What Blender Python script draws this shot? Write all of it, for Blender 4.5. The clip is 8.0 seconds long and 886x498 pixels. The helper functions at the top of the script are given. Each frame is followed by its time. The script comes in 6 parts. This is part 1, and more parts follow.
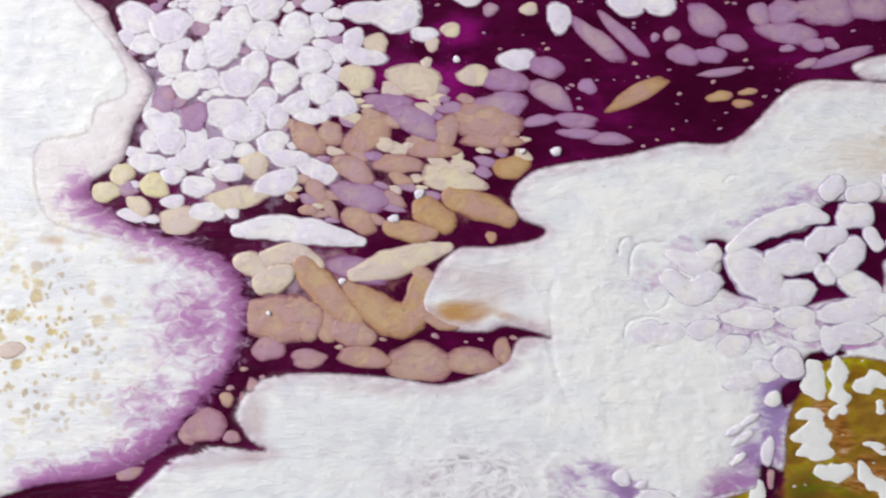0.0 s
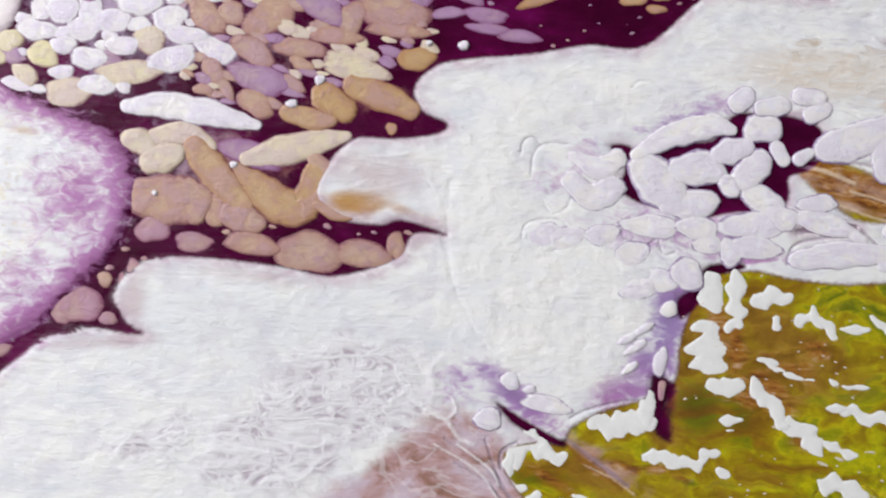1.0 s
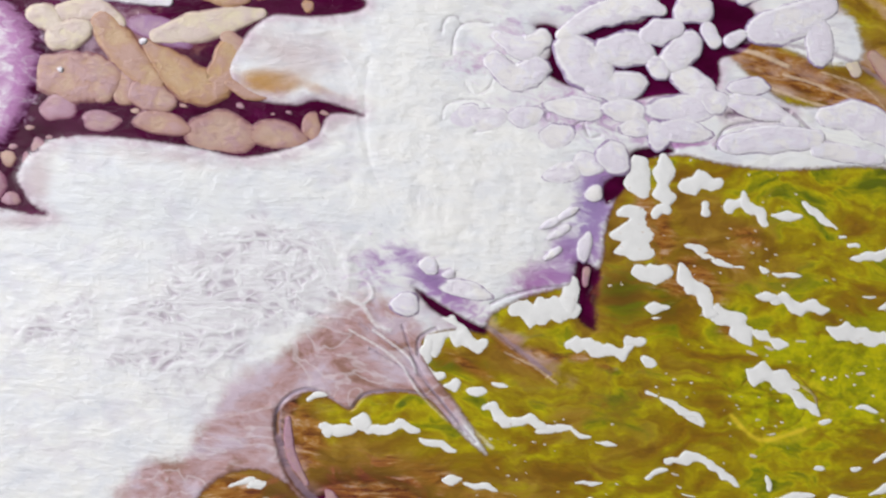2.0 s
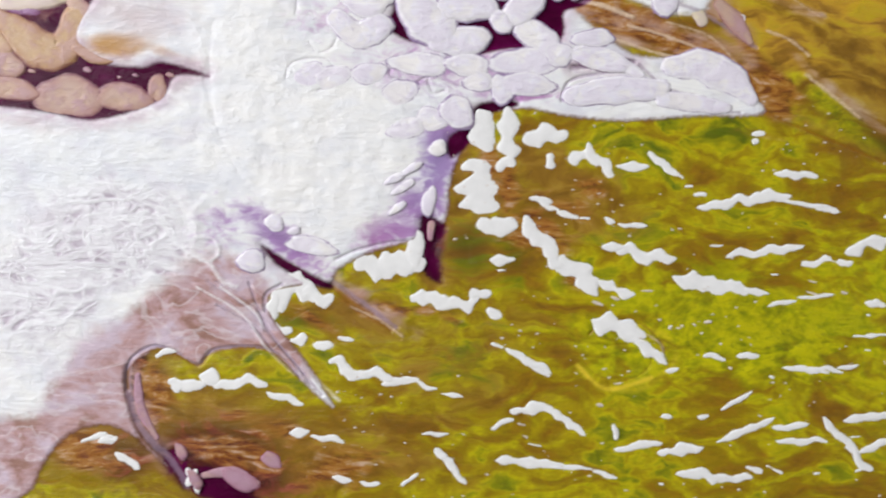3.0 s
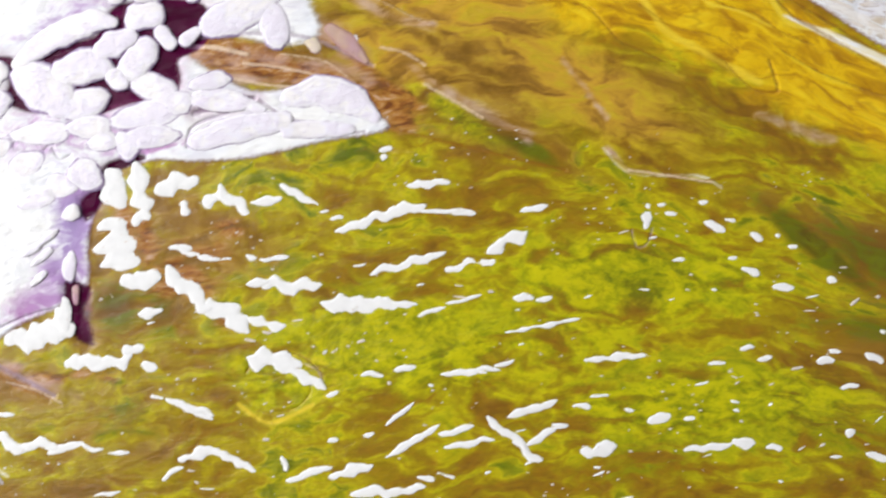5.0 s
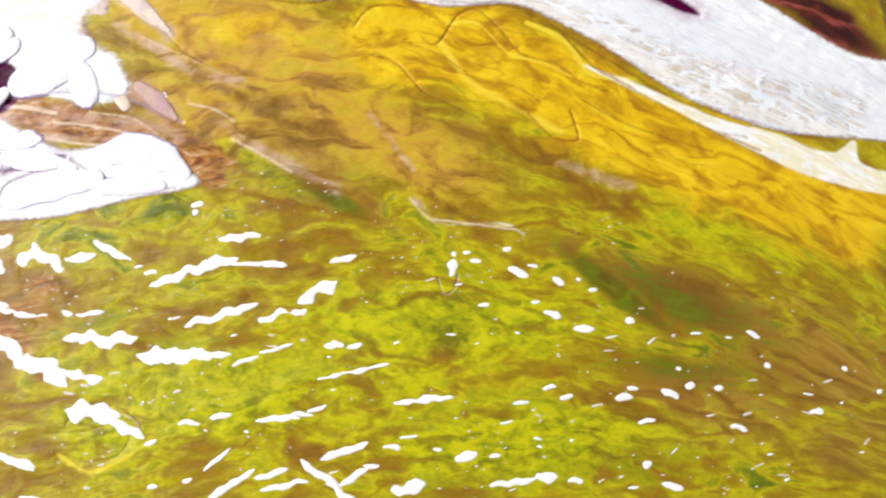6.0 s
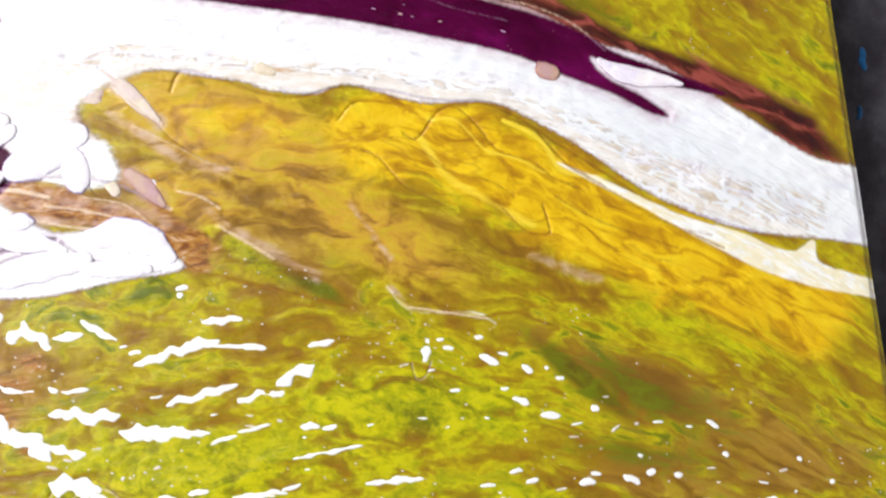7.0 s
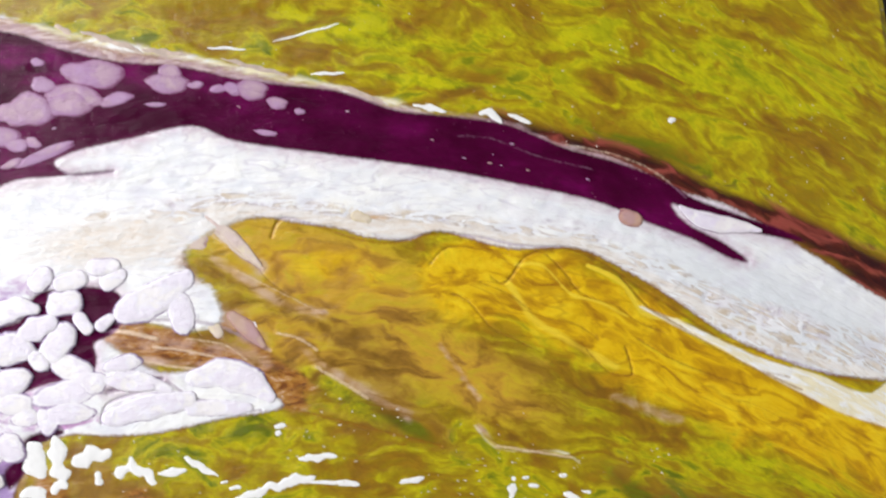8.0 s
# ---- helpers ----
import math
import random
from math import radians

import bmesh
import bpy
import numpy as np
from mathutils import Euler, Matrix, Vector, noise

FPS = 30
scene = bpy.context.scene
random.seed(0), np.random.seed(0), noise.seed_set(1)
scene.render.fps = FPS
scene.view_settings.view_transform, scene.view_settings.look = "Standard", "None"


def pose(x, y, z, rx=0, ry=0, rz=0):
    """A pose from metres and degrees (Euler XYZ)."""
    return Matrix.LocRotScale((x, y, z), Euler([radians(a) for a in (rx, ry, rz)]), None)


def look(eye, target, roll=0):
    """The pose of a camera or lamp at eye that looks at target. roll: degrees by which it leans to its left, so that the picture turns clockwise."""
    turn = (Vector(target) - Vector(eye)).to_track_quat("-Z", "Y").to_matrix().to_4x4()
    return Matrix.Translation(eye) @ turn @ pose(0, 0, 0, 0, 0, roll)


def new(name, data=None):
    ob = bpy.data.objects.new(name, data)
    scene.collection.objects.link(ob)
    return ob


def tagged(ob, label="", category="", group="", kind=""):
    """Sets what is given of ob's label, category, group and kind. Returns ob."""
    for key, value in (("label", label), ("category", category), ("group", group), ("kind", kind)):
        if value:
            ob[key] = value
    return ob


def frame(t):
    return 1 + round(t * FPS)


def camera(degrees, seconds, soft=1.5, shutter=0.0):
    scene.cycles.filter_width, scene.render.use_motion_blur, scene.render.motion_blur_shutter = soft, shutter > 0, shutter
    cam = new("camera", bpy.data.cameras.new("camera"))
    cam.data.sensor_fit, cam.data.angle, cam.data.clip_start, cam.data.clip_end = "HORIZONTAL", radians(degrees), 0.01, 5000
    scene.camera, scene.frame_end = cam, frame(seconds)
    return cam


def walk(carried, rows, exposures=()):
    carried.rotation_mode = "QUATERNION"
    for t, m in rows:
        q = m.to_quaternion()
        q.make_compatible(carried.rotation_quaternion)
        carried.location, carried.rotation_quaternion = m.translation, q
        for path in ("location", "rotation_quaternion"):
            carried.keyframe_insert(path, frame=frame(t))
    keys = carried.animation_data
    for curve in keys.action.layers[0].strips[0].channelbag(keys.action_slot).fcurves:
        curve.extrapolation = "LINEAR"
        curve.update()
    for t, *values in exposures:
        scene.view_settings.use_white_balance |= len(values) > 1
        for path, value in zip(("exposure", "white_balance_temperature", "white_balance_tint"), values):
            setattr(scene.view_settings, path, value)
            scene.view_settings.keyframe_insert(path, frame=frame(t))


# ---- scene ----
cam = camera(66.0, 8.0, soft=2.2, shutter=0.3)
ROWS = [
    (0.0, 0.00017, 0.00002, 0.17350, 3.331, -0.287, 0.001),
    (0.2, 0.00603, -0.00400, 0.17420, 3.227, -0.560, 0.806),
    (0.5, 0.01149, -0.01414, 0.17150, 2.569, -1.013, 2.741),
    (1.0, 0.02281, -0.02583, 0.16710, 3.278, -1.870, 3.081),
    (1.5, 0.03170, -0.03916, 0.16477, 3.875, -2.179, 3.435),
    (1.7, 0.03563, -0.04461, 0.16071, 3.047, -2.102, 3.393),
    (2.8, 0.07524, -0.06053, 0.16210, 2.824, -1.334, 2.349),
    (3.0, 0.08429, -0.05899, 0.16315, 2.423, -0.794, 2.079),
    (3.5, 0.10615, -0.05720, 0.16434, 2.307, -1.336, 1.222),
    (4.0, 0.12818, -0.05992, 0.16301, 1.566, -1.887, 0.573),
    (4.2, 0.13347, -0.06543, 0.16222, 2.169, -2.493, 0.097),
    (5.3, 0.18475, -0.04891, 0.16865, 2.551, -0.468, -8.135),
    (5.5, 0.19373, -0.04623, 0.16963, 1.242, -1.202, -7.993),
    (6.0, 0.21516, -0.04156, 0.17441, 0.476, -2.151, -8.122),
    (6.5, 0.22769, -0.04061, 0.17790, 0.006, -2.223, -8.312),
    (6.7, 0.22849, -0.03314, 0.18035, 0.583, -2.140, -8.115),
    (7.0, 0.22282, -0.02074, 0.18229, 0.906, -2.594, -6.630),
    (7.2, 0.21968, -0.01219, 0.18269, 0.727, -2.682, -6.170),
    (7.5, 0.21541, -0.00198, 0.18719, 2.054, -2.338, -6.397),
    (8.0, 0.20654, 0.01780, 0.19001, 1.610, -1.381, -6.083),
]
walk(cam, [(t, pose(x, y, z, rx, ry, rz)) for t, x, y, z, rx, ry, rz in ROWS],
     exposures=[(0.0, 0.0), (1.5, 0.05), (3.0, 0.16), (4.0, 0.34), (5.5, 0.64), (6.5, 0.94), (7.2, 0.78), (8.0, 0.5)])

# ---- light: daylight from one window of a plain room ----
world = bpy.data.worlds.new("world")
scene.world = world
world.use_nodes = True
sky = world.node_tree.nodes.new("ShaderNodeTexSky")
sky.sky_type, sky.sun_disc = "NISHITA", False
sky.sun_elevation, sky.sun_rotation = radians(35), radians(200)
world.node_tree.links.new(sky.outputs[0], world.node_tree.nodes["Background"].inputs[0])
world.node_tree.nodes["Background"].inputs[1].default_value = 0.1

window_light = bpy.data.lights.new("window_light", "AREA")
window_light.shape, window_light.size, window_light.size_y = "RECTANGLE", 1.5, 1.0
window_light.energy, window_light.color = 44.0, (0.985, 0.97, 1.0)
window_lamp = new("window_light", window_light)
window_lamp.matrix_world = look((-1.24, 0.55, 0.92), (0.1, 0.0, 0.0))


# ---- materials ----
class Graph:
    """Short calls for building a node material."""

    def __init__(self, name):
        self.mat = bpy.data.materials.new(name)
        self.mat.use_nodes = True
        self.tree = self.mat.node_tree
        self.bsdf = self.tree.nodes["Principled BSDF"]

    def put(self, socket, value):
        if isinstance(value, bpy.types.NodeSocket):
            self.tree.links.new(value, socket)
        elif isinstance(value, tuple) and len(value) == 3 and socket.type == "RGBA":
            socket.default_value = (*value, 1.0)
        else:
            socket.default_value = value

    def node(self, kind):
        return self.tree.nodes.new("ShaderNode" + kind)

    def attr(self, name, vector=False):
        n = self.node("Attribute")
        n.attribute_name = name
        return n.outputs["Vector" if vector else "Fac"]

    def math(self, op, a, b=0.0, clamp=False):
        n = self.node("Math")
        n.operation, n.use_clamp = op, clamp
        self.put(n.inputs[0], a), self.put(n.inputs[1], b)
        return n.outputs[0]

    def mix(self, fac, a, b, blend="MIX"):
        n = self.node("Mix")
        n.data_type, n.blend_type = "RGBA", blend
        self.put(n.inputs[0], fac), self.put(n.inputs[6], a), self.put(n.inputs[7], b)
        return n.outputs[2]

    def stretch(self, vec, scale, turn=0.0, shift=(0.0, 0.0, 0.0)):
        n = self.node("Mapping")
        self.put(n.inputs["Vector"], vec)
        n.inputs["Scale"].default_value = scale
        n.inputs["Rotation"].default_value = (0, 0, radians(turn))
        n.inputs["Location"].default_value = shift
        return n.outputs[0]

    def noise(self, vec, scale, detail=4.0, rough=0.55, bend=0.0, colour=False):
        n = self.node("TexNoise")
        self.put(n.inputs["Vector"], vec)
        n.inputs["Scale"].default_value, n.inputs["Detail"].default_value = scale, detail
        n.inputs["Roughness"].default_value, n.inputs["Distortion"].default_value = rough, bend
        return n.outputs["Color" if colour else "Fac"]

    def voronoi(self, vec, scale, feature="DISTANCE_TO_EDGE"):
        n = self.node("TexVoronoi")
        n.feature = feature
        self.put(n.inputs["Vector"], vec)
        n.inputs["Scale"].default_value = scale
        return n.outputs["Distance"]

    def step(self, value, low, high, to0=0.0, to1=1.0):
        n = self.node("MapRange")
        n.interpolation_type = "SMOOTHSTEP"
        self.put(n.inputs[0], value)
        n.inputs[1].default_value, n.inputs[2].default_value = low, high
        n.inputs[3].default_value, n.inputs[4].default_value = to0, to1
        return n.outputs[0]

    def ramp(self, fac, stops):
        n = self.node("ValToRGB")
        self.put(n.inputs[0], fac)
        e = n.color_ramp.elements
        while len(e) < len(stops):
            e.new(0.5)
        for el, (p, c) in zip(e, stops):
            el.position, el.color = p, (*c, 1.0)
        return n.outputs[0]

    def contour(self, value, bands, width):
        """Thin lines along the levels of a noise, as marbled paint draws them."""
        n = self.math("PINGPONG", self.math("MULTIPLY", value, bands), 1.0)
        return self.step(n, 0.0, width, 1.0, 0.0)

    def warp(self, vec, scale, amount, detail=2.0):
        """vec, pushed about by a slow noise: the swirl of poured paint."""
        c = self.noise(vec, scale, detail, 0.5, 0.0, True)
        n = self.node("VectorMath")
        n.operation = "MULTIPLY_ADD"
        self.put(n.inputs[0], c)
        n.inputs[1].default_value = (amount, amount, 0)
        self.put(n.inputs[2], vec)
        return n.outputs[0]

    def finish(self, colour, rough=0.3, bump=None, strength=0.3, reach=0.0002, coat=0.0, metal=0.0):
        self.put(self.bsdf.inputs["Base Color"], colour)
        self.put(self.bsdf.inputs["Roughness"], rough)
        self.bsdf.inputs["Metallic"].default_value = metal
        self.bsdf.inputs["Coat Weight"].default_value = coat
        self.bsdf.inputs["Coat Roughness"].default_value = 0.08
        if bump is not None:
            self.bsdf.inputs["Specular IOR Level"].default_value = 0.28
            n = self.node("Bump")
            n.inputs["Strength"].default_value, n.inputs["Distance"].default_value = strength, reach
            self.put(n.inputs["Height"], bump)
            self.put(self.bsdf.inputs["Normal"], n.outputs[0])
        return self.mat

    def random(self):
        return self.node("ObjectInfo").outputs["Random"]

    def place(self):
        """World place in millimetres."""
        n = self.node("VectorMath")
        n.operation = "SCALE"
        self.put(n.inputs[0], self.node("NewGeometry").outputs["Position"])
        n.inputs["Scale"].default_value = 1000.0
        return n.outputs[0]


def paint_film():
    g = Graph("poured_acrylic_paint")
    pos, flow = g.place(), g.attr("flow", True)
    edge = g.noise(pos, 0.9, 3.0, 0.6)
    edge = g.math("MULTIPLY", g.math("SUBTRACT", edge, 0.5), 1.6)
    ragged = g.math("MULTIPLY", g.math("SUBTRACT", g.noise(g.stretch(flow, (0.35, 1.0, 1.0)), 0.55, 5.0, 0.65), 0.5), 5.0)

    # white: cool and warm veils with thin drawn lines and scalloped ripples
    veil = g.noise(g.warp(g.stretch(pos, (1.0, 1.7, 1.0), 12), 0.07, 9.0), 0.085, 6.0, 0.6)
    lines = g.noise(g.warp(g.stretch(flow, (0.4, 1.5, 1.0)), 0.06, 16.0, 4.0), 0.4, 6.0, 0.7)
    ripple = g.voronoi(g.warp(g.stretch(pos, (0.7, 1.0, 1.0), -20), 0.25, 5.0, 3.0), 0.30, "SMOOTH_F1")
    white = g.ramp(veil, [(0.30, (0.73, 0.76, 0.80)), (0.45, (0.83, 0.85, 0.86)), (0.62, (0.89, 0.90, 0.87))])
    white = g.mix(g.math("MULTIPLY", g.step(lines, 0.55, 0.70, 0.0, 0.5), g.math("ADD", 0.35, g.math("MULTIPLY", g.attr("banded"), 0.65))), white, (0.60, 0.60, 0.68))
    drawn = g.noise(g.warp(g.stretch(flow, (0.22, 1.0, 1.0)), 0.05, 12.0, 2.0), 0.12, 3.0, 0.5)
    white = g.mix(g.math("MULTIPLY", g.contour(drawn, 16.0, 0.22), g.math("MULTIPLY", g.attr("banded"), g.step(veil, 0.35, 0.6, 0.15, 0.6))), white, (0.55, 0.53, 0.60))
    white = g.mix(g.math("MULTIPLY", g.attr("chill"), g.step(veil, 0.3, 0.6, 0.5, 1.0)), white, (0.70, 0.745, 0.77))
    # lavender shading painted into the hollows between the ripples
    white = g.mix(g.step(ripple, 0.45, 0.75, 0.0, 0.35), white, (0.64, 0.61, 0.70))
    # lacy zone: a torn net of white over a pinkish grey ground
    net_at = g.warp(g.warp(g.stretch(pos, (0.8, 1.2, 1.0), 15), 0.06, 14.0, 1.0), 0.22, 3.2, 1.0)
    net = g.voronoi(net_at, 0.19)
    net = g.math("MINIMUM", net, g.math("ADD", g.voronoi(net_at, 0.36), 0.05))
    ground = g.ramp(g.noise(pos, 0.16, 5.0, 0.6), [(0.35, (0.46, 0.39, 0.46)), (0.65, (0.62, 0.59, 0.64))])
    streak = g.noise(g.warp(g.stretch(pos, (0.6, 1.0, 1.0), 35), 0.06, 16.0, 3.0), 0.14, 7.0, 0.62)
    pink_ground = g.ramp(streak, [(0.38, (0.33, 0.18, 0.14)), (0.45, (0.47, 0.29, 0.28)), (0.52, (0.54, 0.38, 0.40)), (0.60, (0.60, 0.49, 0.56))])
    pinked = g.step(g.math("ADD", g.attr("pinkish"), g.math("MULTIPLY", g.math("SUBTRACT", g.noise(pos, 0.12, 6.0, 0.65), 0.5), 1.0)), 0.2, 0.75)
    ground = g.mix(pinked, ground, pink_ground)
    curl = g.noise(g.warp(g.stretch(pos, (0.7, 1.1, 1.0), 12), 0.045, 26.0, 2.0), 0.085, 3.5, 0.55)
    strands = g.math("MAXIMUM", g.contour(curl, 10.0, 0.8), g.math("MULTIPLY", g.step(net, 0.02, 0.26, 1.0, 0.0), 0.8))
    laced = g.mix(strands, ground, (0.85, 0.86, 0.87))
    torn_lace = g.step(g.math("ADD", g.attr("lace"), g.math("MULTIPLY", g.math("SUBTRACT", g.noise(pos, 0.1, 5.0, 0.6), 0.5), 1.1)), 0.30, 0.65)
    white = g.mix(torn_lace, white, laced)
    pink_ground = g.mix(g.math("MULTIPLY", g.contour(curl, 11.0, 0.3), 0.55), pink_ground, (0.70, 0.62, 0.64))
    white = g.mix(g.math("MULTIPLY", pinked, g.step(g.attr("lace"), 0.35, 0.75, 1.0, 0.0)), white, pink_ground)
    amber = g.math("ADD", g.attr("amber"), g.math("MULTIPLY", g.math("SUBTRACT", veil, 0.5), 1.2))
    white = g.mix(g.step(amber, 0.2, 0.9), white, (0.50, 0.27, 0.07))
    ash = g.math("ADD", g.attr("ash"), g.math("MULTIPLY", g.math("SUBTRACT", veil, 0.5), 0.8))
    white = g.mix(g.step(ash, 0.2, 0.9, 0.0, 0.85), white, (0.62, 0.53, 0.54))
    skirt = g.math("ADD", g.attr("skirt"), g.math("MULTIPLY", edge, 1.4))
    white = g.mix(g.step(skirt, -0.4, 2.2, 0.0, 0.8), white, g.ramp(veil, [(0.4, (0.80, 0.74, 0.72)), (0.6, (0.84, 0.79, 0.80))]))
    white = g.mix(g.step(g.math("ABSOLUTE", skirt), 0.0, 0.7, 0.5, 0.0), white, (0.50, 0.38, 0.36))
    # yellow freckles of the thick white patch
    freckle = g.step(g.math("ADD", g.math("MINIMUM", g.voronoi(g.warp(pos, 0.3, 3.0), 0.42, "F1"), g.math("ADD", g.voronoi(g.warp(pos, 0.2, 4.0), 0.17, "F1"), 0.02)), g.math("MULTIPLY", g.noise(pos, 0.12), 0.5)), 0.46, 0.62, 1.0, 0.0)
    white = g.mix(g.math("MULTIPLY", g.attr("freckles"), freckle), white, g.ramp(veil, [(0.42, (0.42, 0.30, 0.15)), (0.55, (0.66, 0.53, 0.22))]))
    # lilac veil drawn out of the purple
    fibre = g.noise(g.warp(g.stretch(pos, (0.62, 1.0, 1.0), -12), 0.16, 6.0, 2.0), 0.4, 4.5, 0.62, 0.6)
    veiled = g.step(g.math("ADD", g.attr("haze"), g.math("MULTIPLY", g.math("SUBTRACT", fibre, 0.5), 1.5)), 0.22, 0.85)
    lilac = g.ramp(g.attr("haze"), [(0.0, (0.64, 0.50, 0.68)), (0.5, (0.52, 0.28, 0.51)), (0.8, (0.42, 0.17, 0.40)), (1.0, (0.20, 0.04, 0.16))])
    lilac = g.mix(g.attr("cool"), lilac, (0.34, 0.27, 0.52))
    white = g.mix(g.math("MULTIPLY", veiled, g.step(g.attr("haze"), 0.02, 0.2)), white, lilac)
    # the lobe: clean thick white; the band's lower rim: drawn cells of cream in a white net
    white = g.mix(g.math("MULTIPLY", g.attr("lobe"), 0.75), white, g.ramp(veil, [(0.35, (0.84, 0.86, 0.86)), (0.6, (0.90, 0.905, 0.87))]))
    mesh_at = g.warp(g.stretch(flow, (0.30, 1.2, 1.0)), 0.2, 6.0, 3.0)
    holes = g.voronoi(mesh_at, 0.42)
    holes = g.math("ADD", holes, g.math("MULTIPLY", g.math("SUBTRACT", g.noise(mesh_at, 0.3, 3.0), 0.5), 0.5))
    holed = g.step(g.math("ADD", g.attr("net"), g.math("MULTIPLY", g.math("SUBTRACT", g.noise(pos, 0.14, 4.0, 0.6), 0.5), 1.1)), 0.3, 0.75)
    hole_colour = g.ramp(g.noise(flow, 0.13, 4.0, 0.6), [(0.38, (0.50, 0.38, 0.22)), (0.5, (0.68, 0.60, 0.50)), (0.62, (0.66, 0.65, 0.66))])
    white = g.mix(g.math("MULTIPLY", holed, g.step(holes, 0.14, 0.24, 0.0, 0.75)), white, hole_colour)
    white = g.mix(g.math("MULTIPLY", holed, g.step(g.math("ABSOLUTE", g.math("SUBTRACT", holes, 0.15)), 0.0, 0.05, 0.6, 0.0)), white, (0.34, 0.24, 0.16))
    sepia = g.math("ADD", g.attr("sepia"), g.math("MULTIPLY", g.math("SUBTRACT", lines, 0.5), 1.6))
    white = g.mix(g.step(sepia, 0.3, 0.75, 0.0, 0.95), white, g.ramp(lines, [(0.42, (0.20, 0.08, 0.06)), (0.5, (0.40, 0.24, 0.16)), (0.6, (0.66, 0.55, 0.48))]))
    creamy = g.attr("cream")
    creamy = g.step(g.math("ADD", creamy, g.math("MULTIPLY", g.math("SUBTRACT", lines, 0.5), 1.8)), 0.2, 0.8)
    white = g.mix(creamy, white, g.mix(g.step(lines, 0.42, 0.6), (0.74, 0.67, 0.58), (0.80, 0.78, 0.74)))

    # green: long torn streaks of olive, lime, moss and brown
    run = g.warp(g.stretch(flow, (0.68, 1.0, 1.0)), 0.055, 20.0, 4.0)
    broad = g.noise(run, 0.055, 5.0, 0.6, 0.4)
    fine = g.noise(g.stretch(run, (0.75, 1.15, 1.0)), 0.20, 5.0, 0.56, 0.5)
    hue = g.math("ADD", g.math("MULTIPLY", broad, 0.5), g.math("MULTIPLY", fine, 0.5))
    green = g.ramp(hue, [(0.36, (0.24, 0.115, 0.012)), (0.425, (0.34, 0.19, 0.010)), (0.47, (0.36, 0.25, 0.008)), (0.51, (0.46, 0.36, 0.008)),
                         (0.545, (0.58, 0.51, 0.008)), (0.58, (0.33, 0.34, 0.008)), (0.63, (0.13, 0.18, 0.008))])
    grain = g.noise(g.warp(g.stretch(flow, (0.8, 1.0, 1.0)), 0.2, 5.0, 3.0), 0.42, 6.0, 0.68)
    green = g.mix(g.step(grain, 0.40, 0.62), g.mix(0.28, green, (0.16, 0.12, 0.008)), green)
    brown = g.ramp(fine, [(0.34, (0.21, 0.105, 0.014)), (0.5, (0.32, 0.175, 0.022)), (0.64, (0.42, 0.26, 0.04))])
    uneven = g.noise(run, 0.13, 5.0, 0.65)
    tan = g.math("ADD", g.attr("brown"), g.math("MULTIPLY", g.math("SUBTRACT", uneven, 0.5), 1.6))
    green = g.mix(g.step(tan, 0.25, 0.75), green, brown)
    ochre = g.math("ADD", g.attr("ochre"), g.math("MULTIPLY", g.math("SUBTRACT", fine, 0.5), 1.2))
    green = g.mix(g.step(ochre, 0.25, 0.75, 0.0, 0.85), green, g.ramp(fine, [(0.38, (0.48, 0.25, 0.04)), (0.5, (0.64, 0.38, 0.04)), (0.62, (0.60, 0.43, 0.025))]))
    lime = g.math("ADD", g.attr("lime"), g.math("MULTIPLY", g.math("SUBTRACT", fine, 0.5), 1.4))
    green = g.mix(g.step(lime, 0.3, 0.8, 0.0, 0.85), green, g.ramp(g.math("ADD", g.math("MULTIPLY", fine, 0.5), g.math("MULTIPLY", grain, 0.5)), [(0.40, (0.15, 0.21, 0.005)), (0.47, (0.33, 0.37, 0.005)), (0.56, (0.60, 0.57, 0.006))]))
    moss = g.math("ADD", g.attr("moss"), g.math("MULTIPLY", g.math("SUBTRACT", fine, 0.5), 1.5))
    green = g.mix(g.step(moss, 0.3, 0.85, 0.0, 0.9), green, g.ramp(fine, [(0.4, (0.09, 0.06, 0.008)), (0.6, (0.13, 0.16, 0.006))]))
    green = g.mix(1.0, green, (0.89, 0.88, 0.78), "MULTIPLY")
    gold = g.ramp(fine, [(0.32, (0.36, 0.17, 0.006)), (0.43, (0.52, 0.29, 0.006)), (0.52, (0.69, 0.43, 0.006)), (0.66, (0.78, 0.56, 0.015))])
    ringed = g.contour(g.noise(g.warp(g.stretch(flow, (0.35, 1.0, 1.0)), 0.07, 14.0, 2.0), 0.06, 3.5, 0.5), 7.0, 0.10)
    gold = g.mix(g.math("MULTIPLY", ringed, 0.4), gold, (0.34, 0.15, 0.008))
    golden = g.math("ADD", g.attr("gold"), g.math("MULTIPLY", g.math("SUBTRACT", uneven, 0.5), 1.3))
    green = g.mix(g.step(golden, 0.15, 0.7), green, gold)
    rust = g.math("ADD", g.attr("rust"), g.math("MULTIPLY", g.math("SUBTRACT", fine, 0.5), 1.2))
    green = g.mix(g.step(rust, 0.25, 0.8), green, g.ramp(fine, [(0.38, (0.03, 0.006, 0.008)), (0.5, (0.085, 0.016, 0.010)), (0.62, (0.28, 0.06, 0.045))]))
    green = g.mix(g.step(g.math("ADD", g.attr("sunny"), g.math("MULTIPLY", g.math("SUBTRACT", fine, 0.5), 0.8)), 0.3, 0.8, 0.0, 0.85), green, (0.80, 0.60, 0.04))
    russet = g.math("ADD", g.attr("russet"), g.math("MULTIPLY", g.math("SUBTRACT", fine, 0.5), 1.4))
